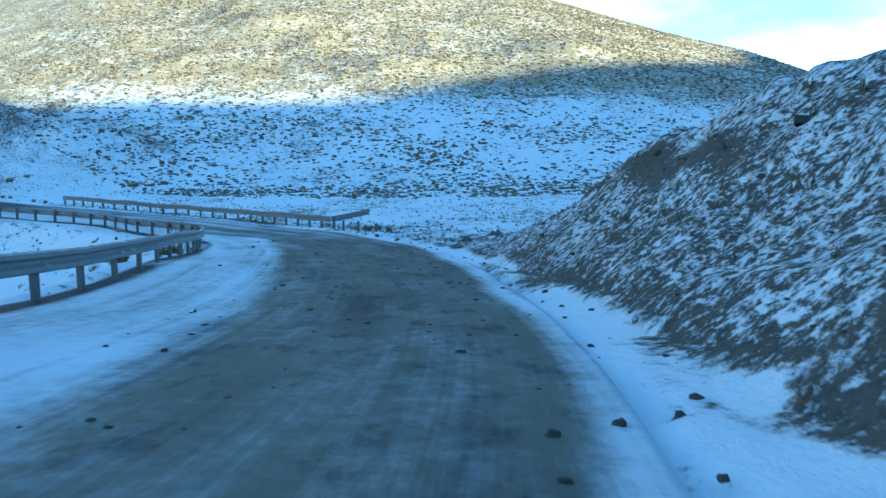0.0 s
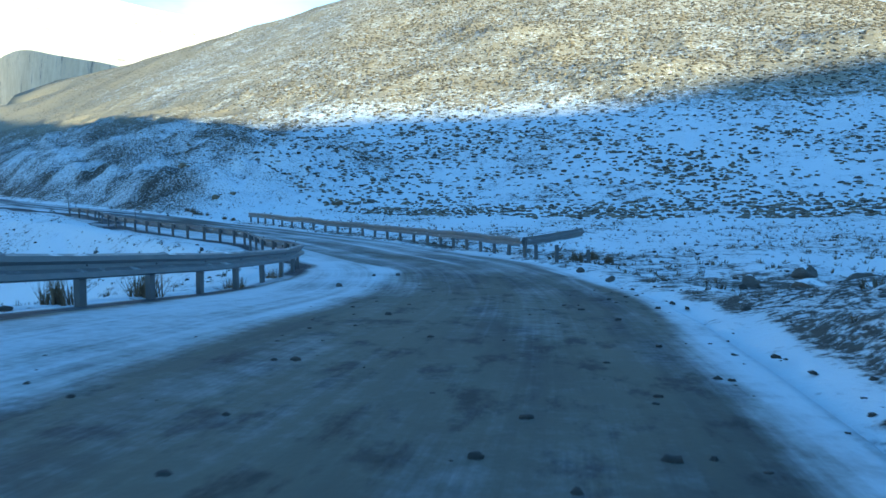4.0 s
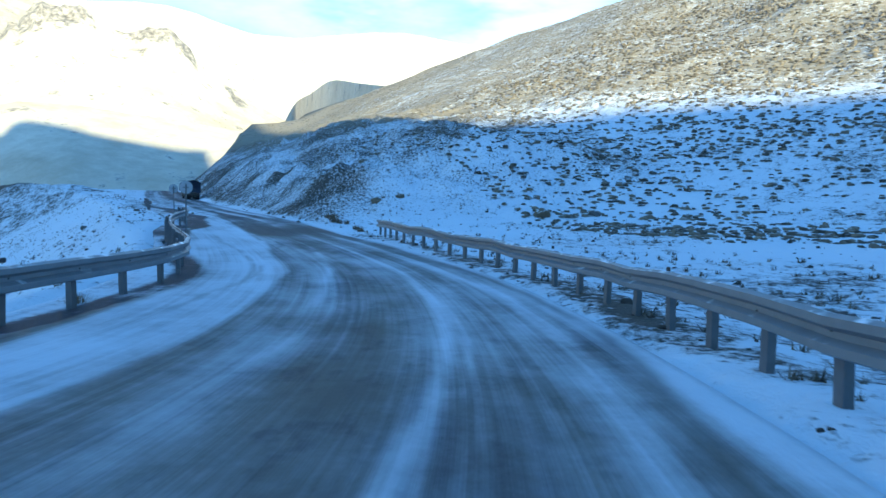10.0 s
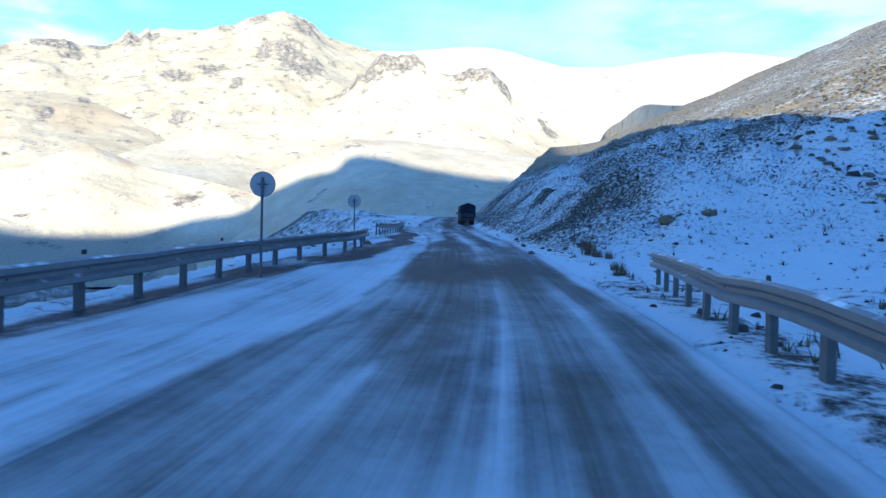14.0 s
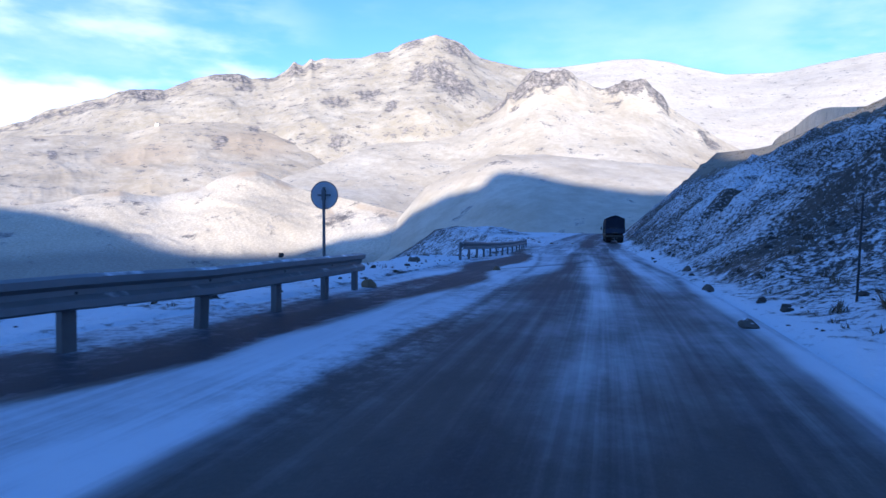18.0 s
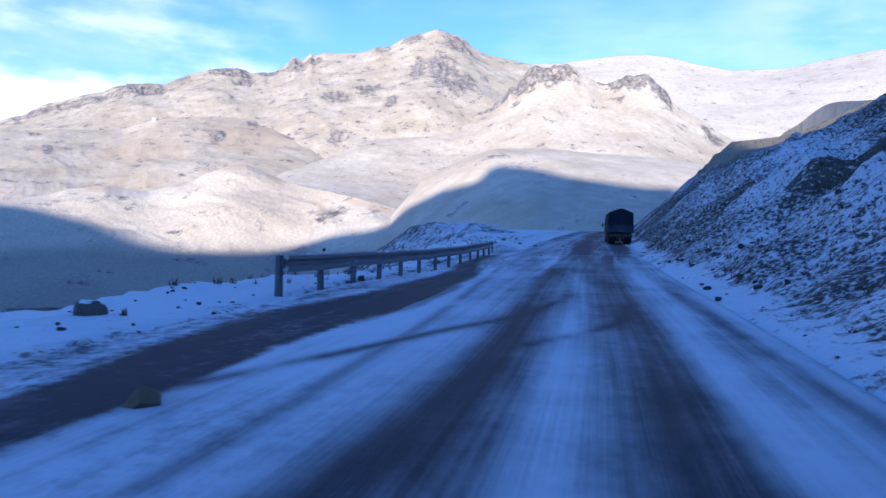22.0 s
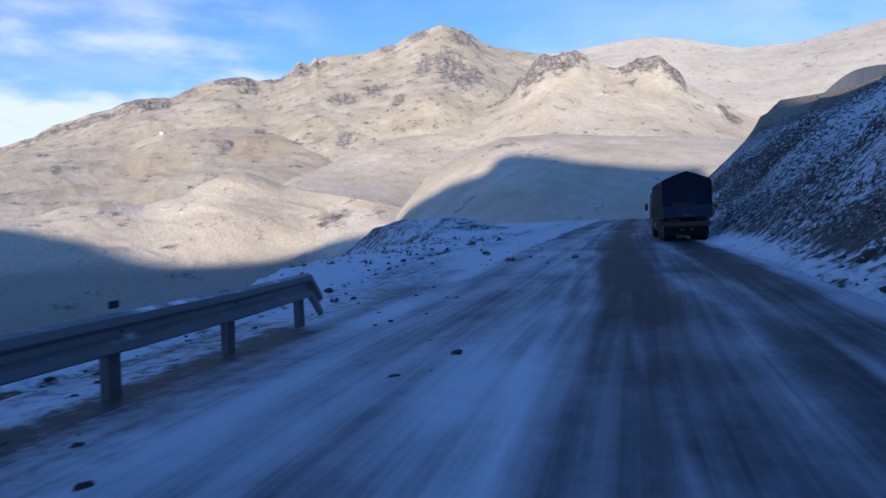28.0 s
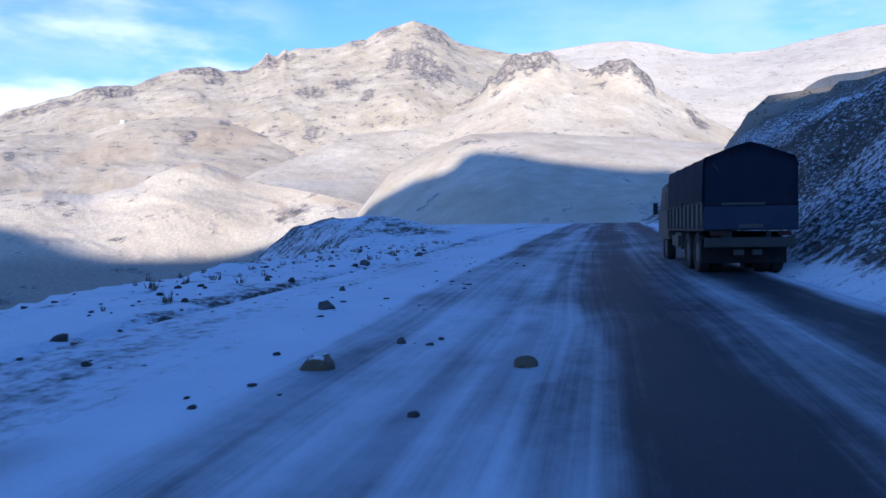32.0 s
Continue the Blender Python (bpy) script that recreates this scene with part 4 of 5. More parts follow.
mountain("mountain_crags", [(95, 0.5), (90, 2.3), (87.9, 3.2), (85.4, 4.25), (84.5, 4.7), (82.8, 5.3), (80.6, 6.2), (78.9, 7.05), (77.1, 7.6), (75.3, 8.2), (72.6, 9.05), (70, 9.55), (68.5, 10.0), (67.6, 10.75), (67, 11.2),
                            (66.8, 11.9), (66.3, 11.7), (65.7, 12.6), (65.2, 13.2), (64.8, 13.4), (64.1, 13.25), (63.5, 13.35), (62.4, 13.55), (61.7, 13.2), (61.2, 12.7), (60.6, 12.5), (60, 12.1), (59.3, 12.0), (58.4, 12.3),
                            (57.6, 12.55), (56.7, 12.7), (56.1, 12.6), (55.5, 12.0), (54.8, 11.4), (54.2, 10.4), (52.9, 9.5), (51.7, 8.8), (50.5, 7.9), (48.9, 7.0), (47, 6.0), (44.4, 4.7), (38, 2)],
         1750, M_PALE, 0.45, 1.2, "pale snow-dusted hill topped with dark crags", depth=0.5, nearing=(88, 70, 0.25), seed=90, rough=0.5, outcrops=0.03, teeth=1.6,
         rocky=[(65.3, 0.9, 1.0, 0.03, 0.075), (63.4, 1.6, 1.0, 0.03, 0.07), (67.4, 1.1, 0.9, 0.02, 0.03), (69, 1.0, 0.75, 0.015, 0.015), (57.6, 2.0, 0.95, 0.02, 0.05), (55.2, 0.9, 0.95, 0.03, 0.05),
                (51.4, 0.9, 0.55, 0.08, 0.05), (58.5, 0.8, 0.5, 0.12, 0.015), (66.2, 0.6, 0.45, 0.13, 0.02)])
mountain("mountain_foothill", [(125, 4.0), (112, 5.3), (104.3, 6.25), (102.3, 6.5), (100.2, 6.85), (98, 6.95), (96.1, 7.2), (94.6, 7.8), (93.8, 8.1), (91.8, 8.4), (89.8, 8.6), (88.5, 8.6), (86.4, 8.5), (84.2, 8.35), (82.4, 8.1),
                               (80.6, 7.7), (78.8, 7.0), (75, 5), (70, 2)],
         1780, M_FOOT, 0.8, 1.0, "bare tan foothill dusted with snow", depth=0.45, seed=120, rough=0.55, scars=[(87, 4.0, 0.22, 0.16), (95, 4, 0.3, 0.12)], outcrops=0.05,
         rocky=[(101.7, 0.35, 0.8, 0.06, 0.03), (101.0, 0.3, 0.8, 0.25, 0.05), (89.4, 0.7, 0.6, 0.2, 0.04), (86.9, 0.7, 0.55, 0.05, 0.03), (81, 0.8, 0.55, 0.05, 0.04)])
mountain("hill_across_valley", [(125, -0.5), (113, 0.9), (105.5, 1.6), (103.6, 1.9), (102, 2.2), (101, 2.6), (99.7, 2.85), (98.4, 3.06), (97.3, 2.85), (95.4, 2.75), (93.4, 3.4), (92.1, 3.75), (91.3, 4.3), (90, 4.8), (89.1, 5.05),
                                (88.2, 5.15), (87.4, 4.95), (86.5, 4.6), (85.1, 4.05), (83.3, 3.55), (81.5, 3.25), (79.6, 2.85), (77.6, 2.4), (75.7, 1.9), (74.7, 1.65), (73.5, 0.6), (70, -1), (62, -3)],
         560, M_MID, 0.6, 0.9, "low sunlit tan hill across the valley", depth=0.34, seed=150, rough=0.8, dark_foot=0.9, outcrops=0.02, nearing=(75, 88, 0.2),
         scars=[(82.3, 0.45, 0.22, 0.10), (82.9, 0.3, 0.16, 0.06), (89, 1.6, 0.02, 0.07), (86, 1.0, 0.06, 0.06), (93.2, 0.9, 0.02, 0.05), (77.6, 1.6, 0.06, 0.07), (79.3, 1.0, 0.05, 0.04), (98.8, 1.2, 0.02, 0.05)])
mountain("hill_beyond_road", [(82, -1.5), (78, -0.5), (76.2, 2.0), (74.3, 4.3), (72, 5.7), (70, 6.6), (68, 7.2), (64, 7.3), (60, 6.9), (55, 6.5), (50, 5.8), (45, 5.2), (38, 4), (30, 1)],
         430, M_PALE, 0.3, 0.85, "pale snow-dusted slope beyond the end of the road", depth=0.40, seed=180, rough=0.4, base=-8.0, lower=(64, 75))
mountain("hill_shaded_spur", [(52, -1), (49, 3), (48.2, 5.0), (47.5, 6.2), (47.1, 7.3), (46.5, 8.0), (45.4, 8.5), (44.5, 9.3), (43.6, 9.9), (42.7, 10.1), (40.9, 10.1), (39, 10.2), (37.2, 10.3), (34, 10.2), (30, 9), (25, 5)],
         1900, M_PALE, 0.0, 0.8, "snowy spur of the hill in deep shade", depth=0.1, seed=210, rough=0.0, outcrops=0.05, line=(50, 101), soft=25)

# an unseen range added between the road and the low sun: its crest is shaped to draw the edge of the shade
CREST_FAR = 500.0
CREST = [(-1500, 25), (-1000, 75), (-700, 150), (-420, 172), (-337, 164), (-299, 157), (-271, 149), (-249, 142), (-228, 139), (-211, 139), (-188, 140), (-174, 142), (-160, 147), (-139, 155), (-112, 157),
         (-100, 165), (-96, 171), (-88, 174), (-78, 178), (-70, 182), (-61, 182), (-48, 184), (-44, 195), (-38, 198), (-29, 196), (-17, 193), (1, 186), (15, 183), (28, 180), (45, 177), (58, 178),
         (63, 112), (68, 105), (80, 104), (89, 101), (99, 100), (116, 103), (136, 105), (195, 107), (300, 130), (500, 150), (900, 105), (1400, 25)]
axis = Vector((sun_dir.x, sun_dir.y)).normalized()
side = Vector((-axis.y, axis.x))
cu = np.r_[np.arange(-1500, -400, 10), np.arange(-400, 200, 2.0), np.arange(200, 1400, 10)].astype(float)
ch = np.interp(cu, *np.array(CREST, float).T) + (fbm(cu / 25, cu * 0 + 3, 3, 77) - 0.5) * 1.5
rows = []
for off_r, share in ((-300, 0.0), (-200, 0.35), (-100, 0.72), (-30, 0.93), (0, 1.0), (60, 0.92), (300, 0.5), (600, 0.0)):
    r = CREST_FAR + off_r
    rows.append(np.stack([side.x * cu + axis.x * r, side.y * cu + axis.y * r, VALLEY + (ch - VALLEY) * share], -1))
tagged(mesh_of("unseen_shade_range", np.concatenate(rows), grid_faces(8, len(cu)), M_FAR, floats=[("rock", np.zeros(8 * len(cu)))]),
       "unseen range added between the road and the low sun to cast the shade", "mountain", kind="structure")

# ---------------------------------------------------------------- guard rails
BEAM = [(0.02, 0.46), (0.09, 0.49), (0.09, 0.565), (0.005, 0.615), (0.005, 0.675), (0.09, 0.725), (0.09, 0.80), (0.02, 0.83)]


def lay(x, y):
    return float(height(np.array([x]), np.array([y]))[0])


def along_top(x, y):
    """Height of the road's top, or far below where there is none."""
    s, d, zr = along(np.array([x]), np.array([y]))
    on = (d[0] > edge_left(s)[0] + 0.1) and (d[0] < edge_right(s)[0] + 0.4)
    return zr[0] + float(cant(s, d)[0]) if on else -99.0


def evenly(points, gap):
    """Places along a bent line of plan points, a gap apart, with headings."""
    p = catmull([(*q, 0) for q in points], 0.1)[:, :2]
    run = np.r_[0, np.cumsum(np.hypot(*np.diff(p, axis=0).T))]
    n = max(1, round(run[-1] / gap))
    at = np.linspace(0, run[-1], n + 1)
    q = np.stack([np.interp(at, run, p[:, 0]), np.interp(at, run, p[:, 1])], 1)
    e = np.gradient(q, axis=0)
    return q, e / np.linalg.norm(e, axis=1)[:, None]


def post_mesh(tall=0.80):
    """An open C-shaped steel post."""
    bm = bmesh.new()
    box(bm, -0.088, 0.088, 0.030, 0.036, -0.45, tall)
    box(bm, -0.088, -0.082, -0.049, 0.03, -0.45, tall)
    box(bm, 0.082, 0.088, -0.049, 0.03, -0.45, tall)
    box(bm, -0.088, -0.04, -0.055, -0.049, -0.45, tall)
    box(bm, 0.04, 0.088, -0.055, -0.049, -0.45, tall)
    me = bpy.data.meshes.new("post")
    bm.to_mesh(me)
    bm.free()
    me.materials.append(M_POST)
    return me


def small_mesh(name, material, *args, bevel=0.0):
    bm = box(bmesh.new(), *args, bevel=bevel)
    me = bpy.data.meshes.new(name)
    bm.to_mesh(me)
    bm.free()
    me.materials.append(material)
    return me


POST, BLOCK = post_mesh(), small_mesh("spacer", M_POST, -0.04, 0.04, 0.03, 0.12, 0.55, 0.74, bevel=0.006)
PLATE = small_mesh("reflector", M_DARK, -0.075, 0.075, 0.05, 0.065, 0.855, 0.925, bevel=0.008)
BOLT = small_mesh("bolt", M_DARK, -0.018, 0.018, 0.118, 0.132, 0.63, 0.66, bevel=0.005)


def sweep(name, path, parent, material=M_RAIL, label="", close=True):
    """A W-shaped steel beam along a path of (x, y, z, nx, ny): n points to the road."""
    prof = [(o, z) for o, z in BEAM] + [(o - 0.008, z) for o, z in reversed(BEAM)]
    v = [(x + nx * (0.12 + o), y + ny * (0.12 + o), z + h) for x, y, z, nx, ny in path for o, h in prof]
    k, f = len(prof), []
    for i in range(len(path) - 1):
        for j in range(k):
            f.append((i * k + j, i * k + (j + 1) % k, (i + 1) * k + (j + 1) % k, (i + 1) * k + j))
    bm = bmesh.new()
    vs = [bm.verts.new(q) for q in v]
    for q in f:
        bm.faces.new([vs[i] for i in q])
    bm.faces.new(vs[:k])
    bm.faces.new(vs[-k:][::-1])
    bmesh.ops.recalc_face_normals(bm, faces=bm.faces)
    return part(name, bm, material, parent, label)


def guard_rail(points, gap, hand, label, every=3, sway=0.02, tops=None):
    """hand: +1 where the road lies to the right of the line's heading, -1 to the left."""
    q, e = evenly(points, gap)
    z = np.array([max(lay(*p), float(along_top(*p)) - 0.02) for p in q])
    z = np.convolve(np.pad(z, 2, "edge"), np.ones(5) / 5, "valid")
    nrm = np.stack([e[:, 1], -e[:, 0]], 1) * hand
    rail = thing("guard_rail", q[0, 0], q[0, 1], z[0], 0, label, "guard rail", "roadside guard rails")
    inv = rail.matrix_world.inverted()
    rnd = random.Random(len(q))
    path = []
    for i, (p, h) in enumerate(zip(q, z)):
        n = nrm[i]
        turn = math.degrees(math.atan2(-n[0], n[1]))
        m = inv @ pose(p[0], p[1], h, rnd.uniform(-1.6, 1.6), rnd.uniform(-1.6, 1.6), turn)
        for name, me in (("post", POST), ("spacer", BLOCK), ("bolt", BOLT)) + ((("reflector", PLATE),) if i % every == 1 else ()):
            ob = new(name, me)
            ob.parent = rail
            ob.matrix_basis = m if name == "post" else inv @ pose(p[0], p[1], h, 0, 0, turn)
        path.append((p[0], p[1], h + rnd.uniform(-sway, sway), n[0], n[1]))
    path = [(x - rail.location.x, y - rail.location.y, h - rail.location.z, a, b) for x, y, h, a, b in path]
    for i in range(0, len(path) - 1, 2):
        some = path[i:i + 3]
        if len(some) < 2:
            break
        x, y, h, a, b = some[-1]
        px, py = some[-2][0], some[-2][1]
        l = math.hypot(x - px, y - py)
        lap = (x + (x - px) / l * 0.25, y + (y - py) / l * 0.25, h, a, b)
        x0, y0, h0, a0, b0 = some[0]
        some = [(x0 - a0 * 0.011, y0 - b0 * 0.011, h0, a0, b0)] + some[1:-1] + [some[-1], lap] if i + 3 < len(path) else some
        sweep("beam", some, rail)
    return rail, path


sA = np.r_[np.arange(-34, 88, 4.0), 91.0]
left_line = [tuple(road_at(s, float(rail_left(s)))[:2]) for s in sA] + [(-44.6, 67.95)]
guard_rail(left_line, 1.97, 1, "long galvanised steel guard rail round the bend, snow on its ledge")
rail_b, path_b = guard_rail([(-60.46, 76.0), (-67.8, 80.45), (-73.0, 83.75), (-77.6, 86.6), (-82.5, 89.35)], 2.13, 1, "short galvanised guard rail with a bent-down end, half in snow")
rail_c, path_c = guard_rail([(-2.39, 44.0), (-5.05, 48.0), (-8.1, 51.9), (-11.2, 55.0), (-15.1, 58.45), (-20.2, 62.15), (-23.6, 64.7), (-27.6, 68.1)], 1.55, -1,
                            "dented galvanised guard rail on the outside of the bend", every=4, sway=0.045)
# the end of the second rail is bent down and away
x, y, h, a, b = path_b[-1]
ex, ey = x - path_b[-2][0], y - path_b[-2][1]
l = math.hypot(ex, ey)
ex, ey = ex / l, ey / l
sweep("bent_end", [(x + ex * k * 0.55 - a * 0.06 * k, y + ey * k * 0.55 - b * 0.06 * k, h - 0.34 * k, a, b) for k in np.linspace(0.0, 1.0, 6)], rail_b, M_RAIL, "beam end bent down to the verge")
# the start of the third rail is torn off and bent out over the slope
x, y, h, a, b = path_c[0]
dx, dy = math.sin(radians(38)), math.cos(radians(38))
sweep("torn_beam", [(x + 0.05 + dx * k * 3.6, y + dy * k * 3.6, h + 0.02 + 0.24 * k ** 1.3, -dy, dx) for k in np.linspace(0.0, 1.0, 7)], rail_c, M_RAIL, "loose beam torn off and bent outward")

# leftover posts past the broken end
for x, y, tall in ((-0.85, 40.95, 0.62), (-1.75, 42.4, 0.55), (0.15, 42.9, 0.5)):
    bm = bmesh.new()
    box(bm, -0.06, 0.06, -0.045, 0.045, -0.4, tall, 0.006)
    stub = part("post_stub", bm, M_POST)
    stub.matrix_world = pose(x, y, lay(x, y), 3, -2, 25)
    tagged(stub, "lone steel guard rail post without its beam", "post", "leftover posts")

# ---------------------------------------------------------------- road signs, marker pole


def road_sign(x, y, top, turn, radius=0.30, lean=0.0):
    z = lay(x, y)
    e = thing("road_sign", x, y, z, turn, "round road sign with bare grey back on steel pole", "road sign", "round road signs")
    e.matrix_world = pose(x, y, z, 0, lean, turn)
    tall = top - z
    part("pole", tube(bmesh.new(), (0, 0, -0.5), (0, 0, tall + radius * 0.55), 0.03, 0.03, 14), M_POST, e, smooth=False)
    bm = bmesh.new()
    bmesh.ops.create_cone(bm, cap_ends=True, segments=40, radius1=radius, radius2=radius, depth=0.012, matrix=Matrix.Translation((0, 0.045, tall)) @ Matrix.Rotation(radians(90), 4, "X"))
    disc = part("disc", bm, M_SIGN, e, "grey sheet-metal disc")
    bm = bmesh.new()
    seg = 40
    ring = [[bm.verts.new(((radius - i * 0.014) * math.cos(a), 0.032 + 0.02 * j, tall + (radius - i * 0.014) * math.sin(a))) for a in np.linspace(0, 2 * math.pi, seg, endpoint=False)] for i, j in ((0, 0), (1, 0), (1, 1), (0, 1))]
    for i in range(seg):
        for k in range(4):
            bm.faces.new((ring[k][i], ring[k][(i + 1) % seg], ring[(k + 1) % 4][(i + 1) % seg], ring[(k + 1) % 4][i]))
    part("rim", bm, M_POST, disc)
    part("bracket", box(bmesh.new(), -0.13, 0.13, 0.0, 0.037, tall - 0.018, tall + 0.018, 0.004), M_POST, e)
    part("bracket", box(bmesh.new(), -0.035, 0.035, -0.04, 0.037, tall - 0.10, tall + 0.10, 0.004), M_POST, e)
    part("footing", box(bmesh.new(), -0.16, 0.16, -0.16, 0.16, -0.3, 0.12, 0.05), M_ROCK, e, "rough concrete footing")
    return e


road_sign(-31.86, 59.57, -1.04, 58)
road_sign(-44.0, 67.22, -0.95, 62, 0.28, -1.5)

pz = lay(-38.7, 74.95)
pole = part("marker_pole", tube(bmesh.new(), (0, 0, -0.3), (0, 0, 1.75), 0.022, 0.016, 8), M_DARK)
pole.matrix_world = pose(-38.7, 74.95, pz, 3, 5, 0)
tagged(pole, "thin dark snow marker pole beside a dry shrub", "pole")

# ---------------------------------------------------------------- stones


def stone(name, x, y, size, material, label, group="", seed=0, flat=0.7):
    bm = bmesh.new()
    bmesh.ops.create_icosphere(bm, subdivisions=3, radius=0.5)
    rnd = random.Random(seed)
    cuts = [(Vector((rnd.uniform(-1, 1), rnd.uniform(-1, 1), rnd.uniform(-0.7, 1))).normalized(), rnd.uniform(0.26, 0.42)) for _ in range(11)]
    for v in bm.verts:
        for n, far in cuts:
            k = v.co.dot(n) - far
            if k > 0:
                v.co -= n * k * 0.92
        v.co += v.co.normalized() * (noise.noise(v.co * 5 + Vector((seed, 0, 0))) * 0.035)
        v.co.z *= flat
    bmesh.ops.scale(bm, vec=(size * rnd.uniform(0.95, 1.3), size * rnd.uniform(0.8, 1.1), size), verts=bm.verts)
    ob = part(name, bm, material)
    ob.matrix_world = pose(x, y, max(lay(x, y), float(along_top(x, y))) + size * flat * 0.08, 0, 0, rnd.uniform(0, 360))
    return tagged(ob, label, "rock", group)


GREY, OCHRE = "angular grey stone lying on the snow", "rounded ochre boulder dusted with snow"
for i, (x, y, size, tan) in enumerate([
        (-91.97, 96.59, 0.40, 1), (-96.45, 97.49, 0.36, 0), (-91.17, 98.38, 0.24, 1), (-85.87, 90.37, 0.24, 0), (-106.47, 100.45, 0.45, 0),
        (-92.9, 97.7, 0.16, 0), (-99.2, 98.3, 0.22, 0), (-102.5, 97.2, 0.24, 0), (-110.0, 103.3, 0.4, 0),
        (0.17, 37.33, 0.30, 0), (1.1, 34.2, 0.30, 0), (-4.78, 34.85, 0.22, 0), (-5.11, 31.34, 0.25, 0), (-5.4, 34.6, 0.16, 0), (-51.79, 74.12, 0.34, 1), (-45.2, 68.4, 0.42, 1),
        (-26.76, 84.17, 1.5, 1), (-37.24, 79.06, 0.95, 1), (-46.5, 88.2, 2.2, 1), (-24.0, 86.5, 0.9, 0), (-36.2, 80.3, 0.7, 1), (-38.0, 72.2, 0.3, 0), (-43.5, 75.9, 0.35, 0), (-50.5, 80.6, 0.45, 0),
        (-57.6, 73.0, 0.5, 0), (-31.0, 54.5, 0.45, 0), (-1.84, 14.72, 0.16, 0), (-2.6, 10.5, 0.13, 0), (5.6, 33.2, 0.9, 0), (7.2, 35.4, 1.2, 0), (8.8, 36.6, 0.8, 0), (4.6, 35.2, 0.6, 0), (6.4, 37.6, 0.7, 0),
        (-65.4, 90.4, 0.4, 0), (-73.2, 95.2, 0.35, 0), (-81.2, 98.9, 0.4, 0), (-62.0, 71.0, 0.6, 0), (-70.0, 77.0, 0.5, 0)]):
    stone("rock", x, y, size * (0.85 if size < 0.5 else 1.0), M_TANROCK if tan else M_ROCK, OCHRE if tan else GREY, "scattered roadside rocks", i, 0.92 if size < 0.8 else 0.66)

# ---------------------------------------------------------------- shrubs


def shrub(x, y, size, seed, label="bare brown shrub standing out of the snow"):
    rnd = random.Random(seed)
    verts, faces = [], []
    for _ in range(60):
        a, lean, tall = rnd.uniform(0, 2 * math.pi), rnd.uniform(0.05, 0.9), size * rnd.uniform(0.45, 1.0)
        bx, by = size * 0.35 * rnd.uniform(-1, 1), size * 0.35 * rnd.uniform(-1, 1)
        for k in range(3):
            aa, ll = a + rnd.uniform(-0.5, 0.5), lean + rnd.uniform(-0.25, 0.25)
            tip = (bx + math.cos(aa) * math.sin(ll) * tall, by + math.sin(aa) * math.sin(ll) * tall, math.cos(ll) * tall)
            w = 0.012 * size + 0.006
            n = len(verts)
            verts += [(bx - w * math.sin(aa), by + w * math.cos(aa), -0.05), (bx + w * math.sin(aa), by - w * math.cos(aa), -0.05), tip]
            faces.append((n, n + 1, n + 2))
    ob = mesh_of("shrub", verts, faces, M_TWIG, smooth=False)
    ob.matrix_world = pose(x, y, lay(x, y))
    return tagged(ob, label, "shrub", "roadside shrubs")


for i, (x, y, size) in enumerate([(-36.0, 73.4, 0.75), (-36.6, 73.9, 0.7), (-35.3, 73.2, 0.55), (-34.6, 73.1, 0.5), (-37.4, 74.3, 0.6), (-0.4, 44.6, 0.8), (0.3, 45.0, 0.65), (-1.1, 44.9, 0.5), (0.9, 43.4, 0.6),
                                  (-22.5, 47.6, 0.5), (-15.6, 46.0, 0.55), (-6.9, 24.5, 0.7), (-7.2, 27.0, 0.8), (-7.1, 21.0, 0.6), (-7.4, 30.5, 0.7), (-8.0, 33.5, 0.6), (-29.6, 68.8, 0.5), (-31.2, 70.2, 0.5)]):
    shrub(x, y, size * 0.75, i)

# ---------------------------------------------------------------- tarpaulin truck
M_TAIL = make_plain("red_lens", (0.045, 0.012, 0.011), (0.07, 0.018, 0.016), 0.3, 0, 10.0)


